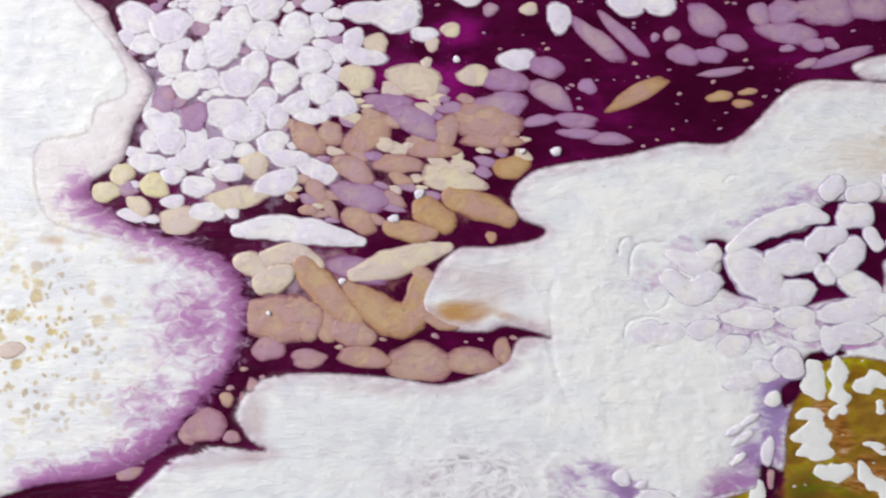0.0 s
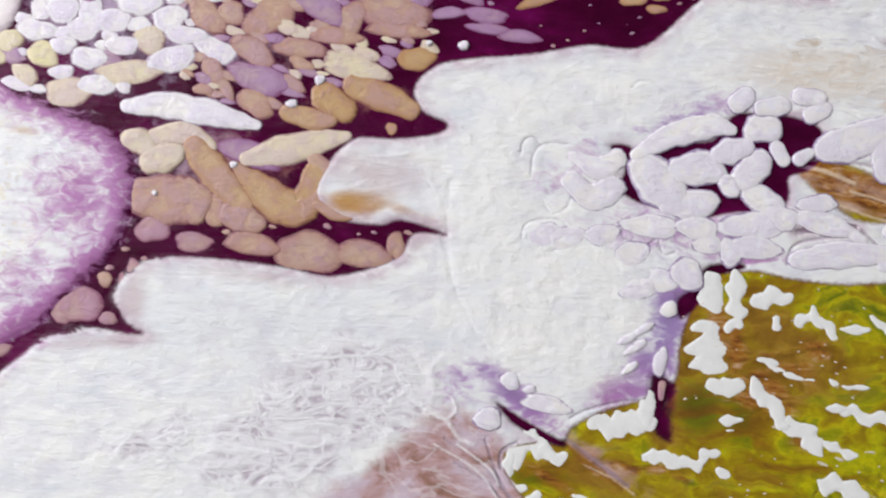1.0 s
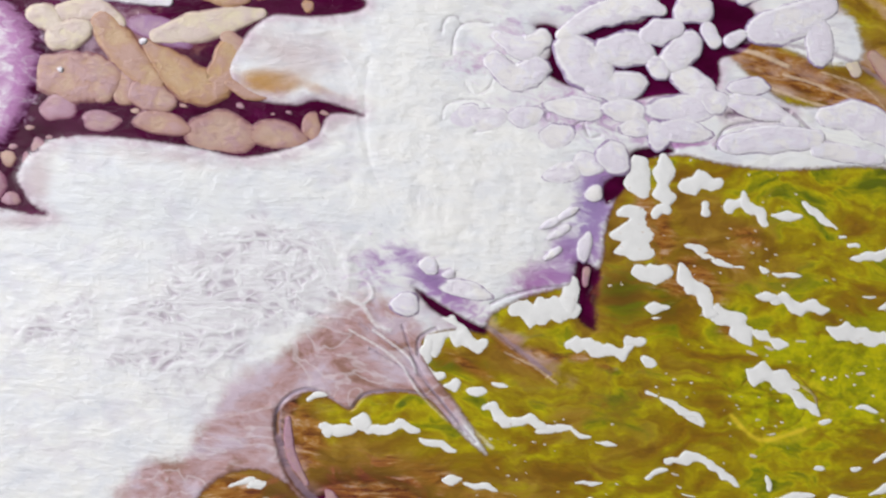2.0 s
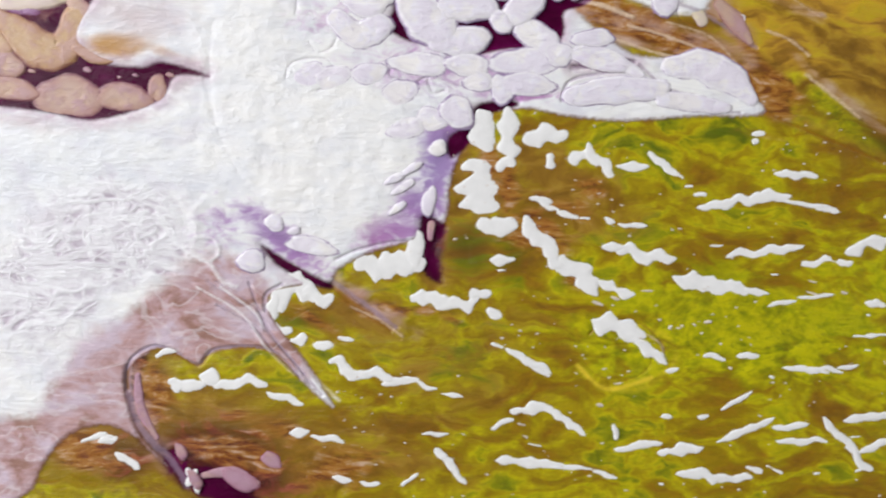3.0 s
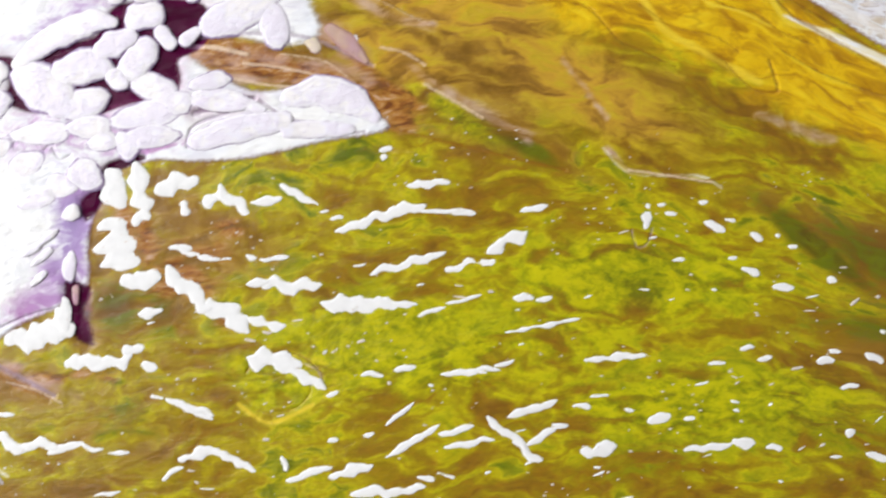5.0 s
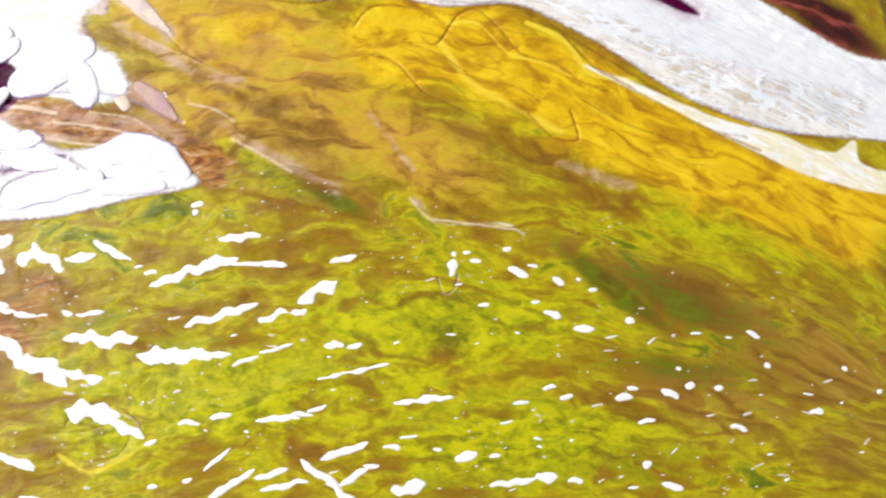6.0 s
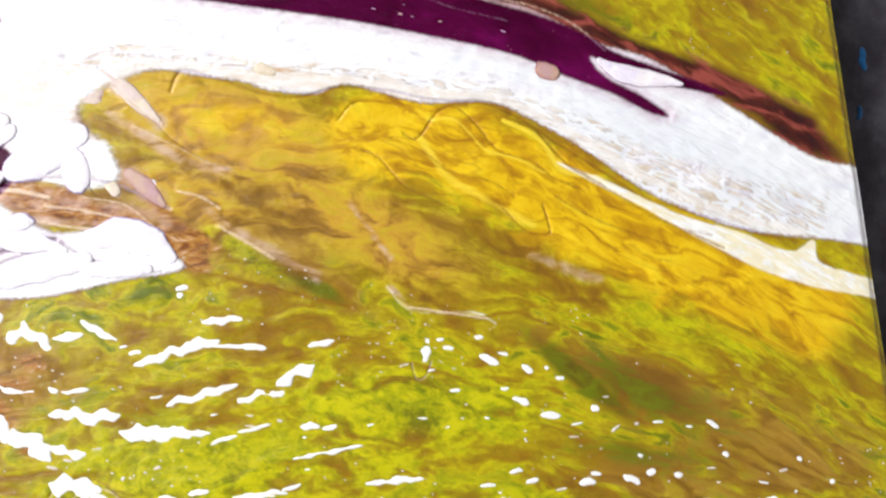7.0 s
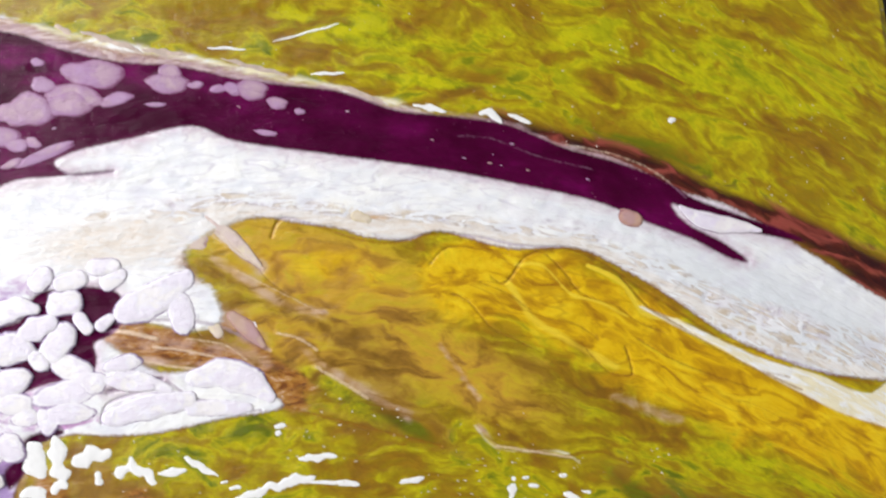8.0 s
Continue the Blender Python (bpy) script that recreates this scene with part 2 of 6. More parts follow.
    green = g.mix(g.step(russet, 0.3, 0.8, 0.0, 0.9), green, g.ramp(lines, [(0.40, (0.13, 0.03, 0.015)), (0.49, (0.33, 0.12, 0.02)), (0.56, (0.43, 0.21, 0.05)), (0.66, (0.66, 0.46, 0.36))]))
    vein = g.math("ABSOLUTE", g.math("SUBTRACT", g.noise(run, 0.09, 6.0, 0.62, 0.8), 0.5))
    green = g.mix(g.step(vein, 0.0, 0.014, 0.15, 0.0), green, (0.16, 0.09, 0.01))
    blush = g.math("ADD", g.attr("blush"), g.math("MULTIPLY", g.math("SUBTRACT", fine, 0.5), 1.6))
    green = g.mix(g.step(blush, 0.3, 0.9, 0.0, 0.85), green, g.ramp(uneven, [(0.4, (0.40, 0.20, 0.10)), (0.6, (0.56, 0.40, 0.34))]))
    pale = g.math("ADD", g.attr("pale"), g.math("MULTIPLY", g.math("SUBTRACT", fine, 0.5), 1.0))
    green = g.mix(g.step(pale, 0.2, 0.7), green, g.mix(g.step(lines, 0.45, 0.6), (0.80, 0.74, 0.52), (0.85, 0.86, 0.84)))

    # purple: near-black wine with magenta clouds and small flecks
    cloud = g.noise(g.stretch(flow, (0.5, 1.0, 1.0)), 0.07, 4.0, 0.6)
    purple = g.ramp(cloud, [(0.40, (0.045, 0.001, 0.018)), (0.56, (0.075, 0.0018, 0.034)), (0.74, (0.16, 0.0035, 0.09))])
    glow = g.math("ADD", g.attr("magenta"), g.math("MULTIPLY", g.math("SUBTRACT", cloud, 0.5), 1.6))
    purple = g.mix(g.step(glow, 0.45, 1.1), purple, (0.24, 0.006, 0.15))
    dust = g.step(g.voronoi(pos, 0.55, "F1"), 0.10, 0.17, 1.0, 0.0)
    dust = g.math("MULTIPLY", dust, g.step(g.noise(pos, 0.10, 2.0), 0.52, 0.66))
    purple = g.mix(g.math("MULTIPLY", dust, 0.3), purple, (0.44, 0.15, 0.30))

    in_green = g.step(g.math("ADD", g.attr("green"), g.math("MULTIPLY", edge, 0.9)), -0.25, 0.35)
    in_green_soft = g.step(g.math("ADD", g.attr("green"), ragged), -1.0, 1.2)
    in_green = g.mix(g.attr("torn"), in_green, in_green_soft)
    bed = g.math("ADD", g.attr("bed"), g.math("MULTIPLY", g.math("SUBTRACT", g.noise(pos, 0.2, 5.0, 0.65), 0.5), 1.6))
    purple = g.mix(g.step(bed, 0.35, 0.95, 0.0, 0.85), purple, g.mix(g.attr("earth"), (0.46, 0.36, 0.50), (0.36, 0.17, 0.14)))
    frayed = g.math("MULTIPLY", g.attr("soft"), g.math("MULTIPLY", g.math("SUBTRACT", fibre, 0.52), 15.0))
    bank = g.math("ADD", g.math("ADD", g.attr("purple"), g.math("MULTIPLY", edge, 0.45)), frayed)
    in_purple = g.mix(g.attr("soft"), g.step(bank, -0.7, 0.45), g.step(bank, -2.6, 1.6))
    # a stained fringe where white runs out over the purple
    fringe = g.step(g.math("ADD", g.attr("purple"), g.math("MULTIPLY", g.math("SUBTRACT", veil, 0.5), 5.0)), -4.5, 0.3)
    fringe = g.math("MULTIPLY", fringe, g.step(g.attr("haze"), 0.1, 0.45, 1.0, 0.0))
    white = g.mix(g.math("MULTIPLY", fringe, g.step(fibre, 0.32, 0.66, 0.25, 0.8)), white, (0.50, 0.36, 0.45))
    colour = g.mix(in_green, white, green)
    rim = g.step(g.math("ABSOLUTE", g.math("ADD", g.attr("green"), edge)), 0.0, 0.8, 0.55, 0.0)
    colour = g.mix(g.math("MULTIPLY", rim, g.math("SUBTRACT", 1.0, g.attr("torn"))), colour, (0.16, 0.06, 0.03))
    colour = g.mix(in_purple, colour, purple)

    relief = g.math("ADD", g.math("MULTIPLY", g.noise(pos, 0.22, 4.0, 0.5), 0.45), g.math("MULTIPLY", fine, 0.5))
    relief = g.math("ADD", relief, g.math("MULTIPLY", lines, 0.55))
    relief = g.math("ADD", relief, g.math("MULTIPLY", drawn, g.math("ADD", 0.25, g.attr("banded"))))
    relief = g.math("ADD", relief, g.math("MULTIPLY", g.noise(g.warp(pos, 0.12, 5.0, 2.0), 0.28, 2.0, 0.5), g.math("ADD", 0.15, g.math("MULTIPLY", g.attr("lobe"), 0.3))))
    relief = g.math("SUBTRACT", relief, g.math("MULTIPLY", ripple, 0.3))
    relief = g.math("SUBTRACT", relief, g.math("MULTIPLY", g.step(g.attr("ink"), 0.2, 0.9), 0.3))
    relief = g.math("ADD", relief, g.math("MULTIPLY", g.attr("milk"), 0.3))
    relief = g.math("ADD", relief, g.math("MULTIPLY", g.math("MULTIPLY", strands, torn_lace), 0.25))
    relief = g.math("ADD", relief, g.math("MULTIPLY", g.step(g.attr("seam"), 0.1, 0.9), -0.35))
    colour = g.mix(g.step(g.math("ADD", g.attr("seam"), g.math("MULTIPLY", edge, 0.5)), 0.35, 0.9, 0.0, 0.6), colour, (0.30, 0.22, 0.30))
    inked = g.step(g.math("ADD", g.attr("ink"), g.math("MULTIPLY", edge, 0.55)), 0.3, 1.0, 0.0, 0.75)
    colour = g.mix(g.math("MULTIPLY", inked, g.math("SUBTRACT", 1.0, in_purple)), colour, g.mix(in_green, (0.42, 0.34, 0.45), (0.26, 0.11, 0.008)))
    colour = g.mix(g.step(g.math("ADD", g.attr("milk"), g.math("MULTIPLY", edge, 0.45)), 0.3, 0.85, 0.0, 0.8), colour, g.mix(in_purple, g.mix(in_green, (0.90, 0.90, 0.90), (0.72, 0.56, 0.40)), (0.30, 0.16, 0.26)))
    rough = g.mix(in_purple, g.mix(in_green, (0.42, 0.42, 0.42), (0.30, 0.30, 0.30)), (0.20, 0.20, 0.20))
    made = g.finish(colour, rough, relief, 0.7, 0.0008)
    g.put(g.bsdf.inputs["Specular IOR Level"], g.step(in_purple, 0.0, 1.0, 0.28, 0.08))
    return made


def plain(name, colour, low=0.85, rough=0.6, scale=0.05):
    g = Graph(name)
    n = g.noise(g.place(), scale, 5.0, 0.6)
    dim = tuple(c * low for c in colour)
    return g.finish(g.ramp(n, [(0.35, dim), (0.65, colour)]), rough, n, 0.2, 0.0005)


# ---- the place: a work table in an added, unseen plain room ----
def box(name, x0, y0, z0, x1, y1, z1, material, parent=None):
    bm = bmesh.new()
    bmesh.ops.create_cube(bm, size=1.0)
    for v in bm.verts:
        v.co = ((x0 + x1) / 2 + v.co.x * (x1 - x0), (y0 + y1) / 2 + v.co.y * (y1 - y0), (z0 + z1) / 2 + v.co.z * (z1 - z0))
    mesh = bpy.data.meshes.new(name)
    bm.to_mesh(mesh), bm.free()
    mesh.materials.append(material)
    ob = new(name, mesh)
    ob.parent = parent
    return ob


WALL = plain("wall_paint", (0.72, 0.71, 0.69), 0.93)
tagged(box("floor", -1.4, -2.1, -0.85, 2.1, 2.1, -0.77, plain("floor_concrete", (0.30, 0.29, 0.27))), "plain grey concrete floor of the room", "floor", kind="structure")
# added ceiling, dark so that the glossy paint mirrors little of it
tagged(box("ceiling", -1.4, -2.1, 1.75, 2.1, 2.1, 1.83, plain("dull_ceiling", (0.30, 0.28, 0.26))), "plain unseen ceiling, kept dull brown-grey to dim its reflection", "ceiling", kind="structure")
tagged(box("wall_north", -1.4, 2.0, -0.77, 2.1, 2.1, 1.75, WALL), "plain white painted wall", "wall", kind="structure")
tagged(box("wall_south", -1.4, -2.1, -0.77, 2.1, -2.0, 1.75, WALL), "plain white painted wall", "wall", kind="structure")
tagged(box("wall_east", 2.0, -2.0, -0.77, 2.1, 2.0, 1.75, WALL), "plain white painted wall", "wall", kind="structure")
west = new("wall_west")
tagged(west, "plain white painted wall with a window opening", "wall", kind="structure")
for y0, z0, y1, z1 in ((-2.0, -0.77, 2.0, 0.38), (-2.0, 1.48, 2.0, 1.75), (-2.0, 0.38, -0.25, 1.48), (1.35, 0.38, 2.0, 1.48)):
    box("wall_section", -1.4, y0, z0, -1.3, y1, z1, WALL, west)


# ---- the painting ----
RIGHT, BOTTOM, LEAN, WIDE, HIGH, DEEP = 344.7, -136.0, 1.7, 500.0, 400.0, 18.0
MM = 0.001
lean = Matrix.Rotation(radians(LEAN), 3, "Z")
corner = Vector((RIGHT + 6.8, BOTTOM, 0.0))


def part(name, bm, material, parent, label=""):
    mesh = bpy.data.meshes.new(name)
    bm.to_mesh(mesh), bm.free()
    mesh.materials.append(material)
    ob = new(name, mesh)
    ob.parent = parent
    for p in mesh.polygons:
        p.use_smooth = True
    if label:
        tagged(ob, label)
    return ob


def smooth(value, low, high):
    t = np.clip((value - low) / (high - low), 0.0, 1.0)
    return t * t * (3 - 2 * t)


def curve(points, closed=True, steps=6):
    """A rounded line through a few corners."""
    p = np.array(points, float)
    n, out = len(p), []
    for i in range(n if closed else n - 1):
        a, b, c, d = (p[(i + k) % n] if closed else p[min(max(i + k, 0), n - 1)] for k in (-1, 0, 1, 2))
        for s in range(steps):
            t = s / steps
            out.append(0.5 * (2 * b + (c - a) * t + (2 * a - 5 * b + 4 * c - d) * t * t + (3 * b - a - 3 * c + d) * t ** 3))
    if not closed:
        out.append(p[-1])
    return np.array(out)


def to_line(x, y, line):
    """Distance from each place to an open line."""
    best = np.full(x.shape, 1e9)
    for (ax, ay), (bx, by) in zip(line[:-1], line[1:]):
        dx, dy = bx - ax, by - ay
        t = np.clip(((x - ax) * dx + (y - ay) * dy) / (dx * dx + dy * dy + 1e-9), 0, 1)
        best = np.minimum(best, (x - ax - t * dx) ** 2 + (y - ay - t * dy) ** 2)
    return np.sqrt(best)


def inside_by(x, y, corners, reach=14.0):
    """How far each place lies inside a rounded outline, in millimetres; outside it is minus."""
    line = curve(corners)
    far = np.full(x.shape, -reach)
    near = (x > line[:, 0].min() - reach) & (x < line[:, 0].max() + reach) & (y > line[:, 1].min() - reach) & (y < line[:, 1].max() + reach)
    px, py = x[near], y[near]
    odd = np.zeros(px.shape, bool)
    for (ax, ay), (bx, by) in zip(line, np.roll(line, -1, 0)):
        if ay != by:
            odd ^= ((ay > py) != (by > py)) & (px < (bx - ax) * (py - ay) / (by - ay) + ax)
    gap = to_line(px, py, np.vstack([line, line[:1]]))
    far[near] = np.clip(np.where(odd, gap, -gap), -reach, reach)
    return far


def blobs(x, y, *spots):
    """Soft spots of (x, y, half width, half height, turn, strength)."""
    total = np.zeros(x.shape)
    for cx, cy, rx, ry, turn, power in spots:
        c, s = math.cos(radians(turn)), math.sin(radians(turn))
        u, v = (x - cx) * c + (y - cy) * s, (y - cy) * c - (x - cx) * s
        total = np.maximum(total, power * np.exp(-((u / rx) ** 2 + (v / ry) ** 2)))
    return total


def along(x, y, points, width, power=1.0):
    """A soft band along a line."""
    line, reach = curve(points, False), 2.6 * width
    total = np.zeros(x.shape)
    near = (x > line[:, 0].min() - reach) & (x < line[:, 0].max() + reach) & (y > line[:, 1].min() - reach) & (y < line[:, 1].max() + reach)
    total[near] = power * np.exp(-(to_line(x[near], y[near], line) / width) ** 2)
    return total


def strokes(x, y, *lines):
    """Soft thin lines of (width, strength, corners)."""
    total = np.zeros(x.shape)
    for width, power, points in lines:
        total = np.maximum(total, along(x, y, points, width, power))
    return total


# outlines of the large pools of paint, in millimetres on the canvas
WINE_WEST = [(-114.6, -55.1), (-100.8, -49.2), (-81.2, -46.5), (-68.7, -40.0), (-61.9, -31.6), (-53.5, -22.8), (-49.5, -12.6), (-48.2, -2.7), (-51.9, 5.9), (-61.4, 11.4), (-75.8, 16.0), (-86.0, 21.1), (-89.1, 26.9), (-81.3, 32.7), (-78.6, 41.5), (-73.8, 52.6), (-80.6, 61.5), (-86.0, 71.9), (-86.4, 83.9), (58.1, 101.7), (96.0, 95.6), (111.0, 89.4), (126.1, 84.2), (144.5, 80.8), (159.7, 75.8), (172.0, 73.0), (187.4, 69.5), (202.6, 62.7), (218.1, 59.4), (233.7, 55.3), (248.8, 47.3)]
WINE_NORTH = [(264.2, 41.2), (276.4, 34.8), (283.8, 29.2), (294.5, 24.0), (305.3, 19.0), (312.9, 14.6), (309.7, 15.0), (298.7, 18.4), (286.3, 23.2), (277.3, 28.6), (280.6, 22.7), (290.4, 16.1), (296.9, 10.2), (291.5, 11.8), (282.5, 17.7), (270.3, 23.8), (255.1, 31.8), (231.9, 39.4), (213.4, 44.9), (185.6, 51.7), (158.0, 58.5), (146.0, 64.1), (128.7, 62.3), (113.0, 60.2), (107.3, 57.4), (112.4, 53.7), (123.2, 53.7), (107.8, 53.9), (92.2, 52.6), (76.2, 38.3), (61.6, 37.5)]
WINE_SOUTH = [(47.0, 34.2), (32.4, 32.1), (23.7, 29.7), (18.6, 24.0), (20.7, 18.2), (27.2, 15.3), (24.3, 12.4), (13.4, 10.6), (5.1, 10.3), (-1.0, 4.5), (-4.5, -4.1), (1.9, -9.8), (11.9, -10.9), (17.6, -9.5), (28.4, -12.4), (20.5, -12.6), (16.2, -19.0), (1.9, -24.0), (-10.9, -22.5), (-26.6, -21.4), (-39.4, -21.7), (-47.8, -25.6), (-50.8, -32.1), (-47.6, -37.6), (-43.3, -40.7), (-56.0, -40.0), (-65.9, -42.4), (-74.1, -49.3), (-83.8, -55.2)]
WINE = WINE_WEST + WINE_NORTH + WINE_SOUTH
POOLS_WINE = [
    WINE,
    [(68.4, 11.9), (71.8, 12.6), (76.0, 11.5), (82.8, 14.2), (93.8, 15.0), (99.4, 21.9), (108.9, 22.6), (115.2, 22.2), (121.4, 19.8), (122.7, 13.7), (119.2, 9.3), (113.7, 6.8), (113.8, 1.9), (110.1, -3.6), (101.5, -2.5), (89.2, -5.3), (83.6, -3.2), (75.2, -1.4), (71.2, 1.7), (72.1, 7.3)],
    [(116.2, -6.5), (125.2, -4.5), (131.5, -4.5), (123.9, -6.0)],
    [(93.8, -16.7), (102.0, -15.5), (102.7, -16.8), (95.9, -19.3), (92.1, -25.7), (87.5, -30.0), (86.6, -25.3), (89.9, -22.4)],
    [(21.8, -102.2), (25.1, -102.0), (29.9, -105.8), (37.2, -106.6), (44.0, -110.4), (47.0, -117.1), (37.8, -117.4), (30.9, -112.3), (25.4, -107.9)],
    [(86.7, -46.5), (81.2, -44.0), (80.5, -49.5), (81.7, -57.5), (86.3, -60.0), (84.9, -52.0)],
    [(42.6, -52.5), (47.9, -55.4), (54.9, -59.1), (60.3, -61.5), (59.2, -62.6), (52.3, -60.3), (46.7, -57.1)],
]
MOSS_WEST = [(-9.2, -124.0), (-7.4, -111.0), (-3.9, -103.0), (1.1, -98.2), (8.9, -96.3), (17.0, -99.7), (24.0, -106.0), (17.0, -99.7), (13.7, -91.9), (12.4, -84.0), (17.5, -78.8), (22.5, -78.1), (29.1, -81.4), (32.5, -78.3), (41.1, -76.9), (47.9, -78.5), (54.8, -85.2), (61.7, -90.3), (54.6, -79.9), (46.1, -69.5), (45.8, -64.1), (52.4, -61.9), (59.2, -61.6), (61.7, -57.5), (69.6, -53.2), (78.3, -50.5), (81.3, -49.3), (82.1, -56.1), (86.8, -43.7), (87.8, -34.1), (94.1, -17.4), (98.2, -17.9), (106.4, -17.2), (114.6, -18.6), (128.4, -19.3), (146.2, -17.5)]
MOSS_EAST = [(162.8, -16.3), (159.2, -10.6), (154.3, -6.0), (143.2, -3.6), (132.1, -3.1), (125.1, 0.5), (119.5, 4.5), (115.2, 9.2), (116.0, 9.5), (124.0, 12.5), (139.0, 7.8), (148.5, 9.1), (147.7, 17.0), (142.1, 23.9), (141.2, 30.2), (152.6, 35.3), (162.1, 36.7), (172.8, 34.0), (183.5, 31.3), (191.1, 28.1), (201.9, 26.2), (211.6, 27.6), (229.9, 20.9), (248.8, 18.9), (262.4, 11.0), (275.7, 0.9), (287.4, -9.1), (302.5, -18.0), (316.3, -23.8), (337.5, -28.6), (348.4, -31.7), (360.9, -35.5), (376.4, -41.7), (388.8, -57.8), (376.5, -142.3), (104.6, -133.5)]
MOSS = MOSS_WEST + MOSS_EAST
HEATH = [(58.7, 109.6), (96.4, 99.6), (111.3, 93.0), (126.3, 87.1), (141.6, 83.7), (156.9, 79.3), (172.1, 73.8), (187.5, 70.2), (202.6, 63.2), (218.2, 59.7), (233.7, 55.9), (248.9, 47.9), (264.3, 42.2), (279.3, 32.4), (294.7, 25.5), (315.2, 10.3), (329.7, -1.3), (338.7, -6.7), (351.2, -9.9), (366.9, -13.8), (385.9, -19.1), (406.6, 124.2), (62.5, 155.4)]


def axis(start, fine0, fine1, end, fine, coarse):
    return np.concatenate([np.arange(start, fine0, coarse), np.arange(fine0, fine1, fine), np.linspace(fine1, end, max(2, int((end - fine1) / coarse) + 1))])


def paint_sheet(parent):
    us = axis(-WIDE, -478.0, -0.01, 0.0, 0.45, 4.0)
    vs = axis(0.0, 0.01, 258.0, HIGH, 0.45, 4.0)
    us[-1] = 0.0
    u, v = np.meshgrid(us, vs)
    c, s = math.cos(radians(LEAN)), math.sin(radians(LEAN))
    # the poured edge wanders a little over the canvas's straight one
    x = corner.x + u * c - v * s
    y = corner.y + u * s + v * c
    purple = np.max([inside_by(x, y, p) for p in POOLS_WINE], 0)
    green = np.maximum(inside_by(x, y, MOSS), inside_by(x, y, HEATH))
    fields = {"purple": purple, "green": green}
    drop = np.where(x > 150, -0.0019 * (x - 150) ** 2, 0.0)
    bend = 0.3 + 0.7 * smooth(y - drop, -110.0, 10.0)
    flow = np.stack([x, y - drop * bend, 0 * x], -1)
    fields["lace"] = blobs(x, y, (7.3, -52.6, 25.83, 14.95, 3, 1.0), (-35.0, -65.3, 21.31, 7.99, 13, 0.6), (-10.1, -66.2, 21.24, 15.93, 2, 0.9), (156.1, 39.7, 31.11, 2.80, -10, 0.8), (246.4, 25.5, 41.37, 3.50, -18, 0.55), (299.1, -5.6, 27.33, 4.82, -24, 0.7))
    fields["pinkish"] = smooth(inside_by(x, y, [(5.2, -77.6), (14.2, -73.3), (21.7, -63.7), (32.1, -57.9), (40.3, -61.0), (46.1, -69.5), (53.3, -81.3), (41.2, -78.3), (31.9, -80.0), (29.2, -83.4), (22.6, -79.7), (17.6, -80.5), (14.2, -84.6), (15.3, -91.8), (18.7, -100.9), (9.0, -98.6), (1.2, -100.2), (-2.5, -104.3), (-6.0, -112.2), (-10.7, -120.2), (-22.5, -120.5), (-17.2, -100.8), (-5.6, -96.5), (-0.8, -88.4)]), -10.0, 4.0)
    fields["freckles"] = blobs(x, y, (-102.1, -12.6, 21.30, 24.14, 0, 1.0), (302.9, -14.0, 24.11, 4.02, -24, 0.8), (193.0, 31.9, 17.27, 3.45, -10, 0.9))
    fields["haze"] = np.clip(np.maximum(along(x, y, [(-90.4, 24.0), (-78.7, 17.5), (-64.2, 12.0), (-52.6, 4.5), (-49.8, -6.9), (-51.9, -18.3), (-59.1, -27.4), (-67.4, -36.5), (-81.3, -45.5), (-100.8, -50.3)], 7.5, 0.9), blobs(x, y, (-60.9, -8.4, 15.68, 17.11, 0, 0.72), (-73.2, -29.5, 12.73, 11.32, 40, 0.6), (-87.5, 23.2, 8.63, 5.75, -30, 0.6))) + blobs(x, y, (84.6, -27.5, 6.14, 10.92, -7, 1.0), (80.5, -41.2, 9.49, 9.49, 33, 0.85), (48.1, -51.1, 14.65, 4.66, -35, 0.95), (33.2, -48.0, 9.27, 7.95, 3, 0.5), (54.5, 2.0, 9.53, 6.81, 3, 0.45), (83.9, 19.3, 15.26, 2.50, 17, 0.6), (85.5, -7.2, 27.39, 8.22, 3, 0.6), (62.0, 8.0, 9.0, 9.0, 0, 0.5), (96.0, 24.0, 16.0, 4.0, 8, 0.6), (103.3, -14.0, 15.20, 3.04, 3, 0.7)), 0, 1)
    fields["haze"] = np.maximum(fields["haze"], along(x, y, [(87.9, -24.3), (84.8, -34.2), (79.7, -44.8), (69.5, -49.1)], 5.5, 0.8))
    fields["cool"] = blobs(x, y, (82.1, -31.7, 16.33, 19.06, 3, 0.8), (43.9, -48.7, 21.29, 9.32, -27, 0.6), (83.9, 19.3, 20.80, 5.55, 17, 0.6))
    fields["cream"] = np.clip(along(x, y, [(149.9, 40.0), (171.4, 36.2), (189.9, 31.7), (208.5, 28.8), (230.2, 23.2), (247.5, 20.9), (261.1, 14.0), (276.0, 3.5), (290.8, -7.6), (313.6, -20.0), (330.7, -25.8)], 2.0, 0.6) + blobs(x, y, (121.4, 33.9, 24.64, 7.70, -1, 1.0), (155.2, 30.3, 13.98, 7.77, -36, 0.8), (208.4, 27.6, 25.21, 2.21, -12, 0.8), (125.1, 34.2, 21.97, 5.86, 15, 0.7)), 0, 1)
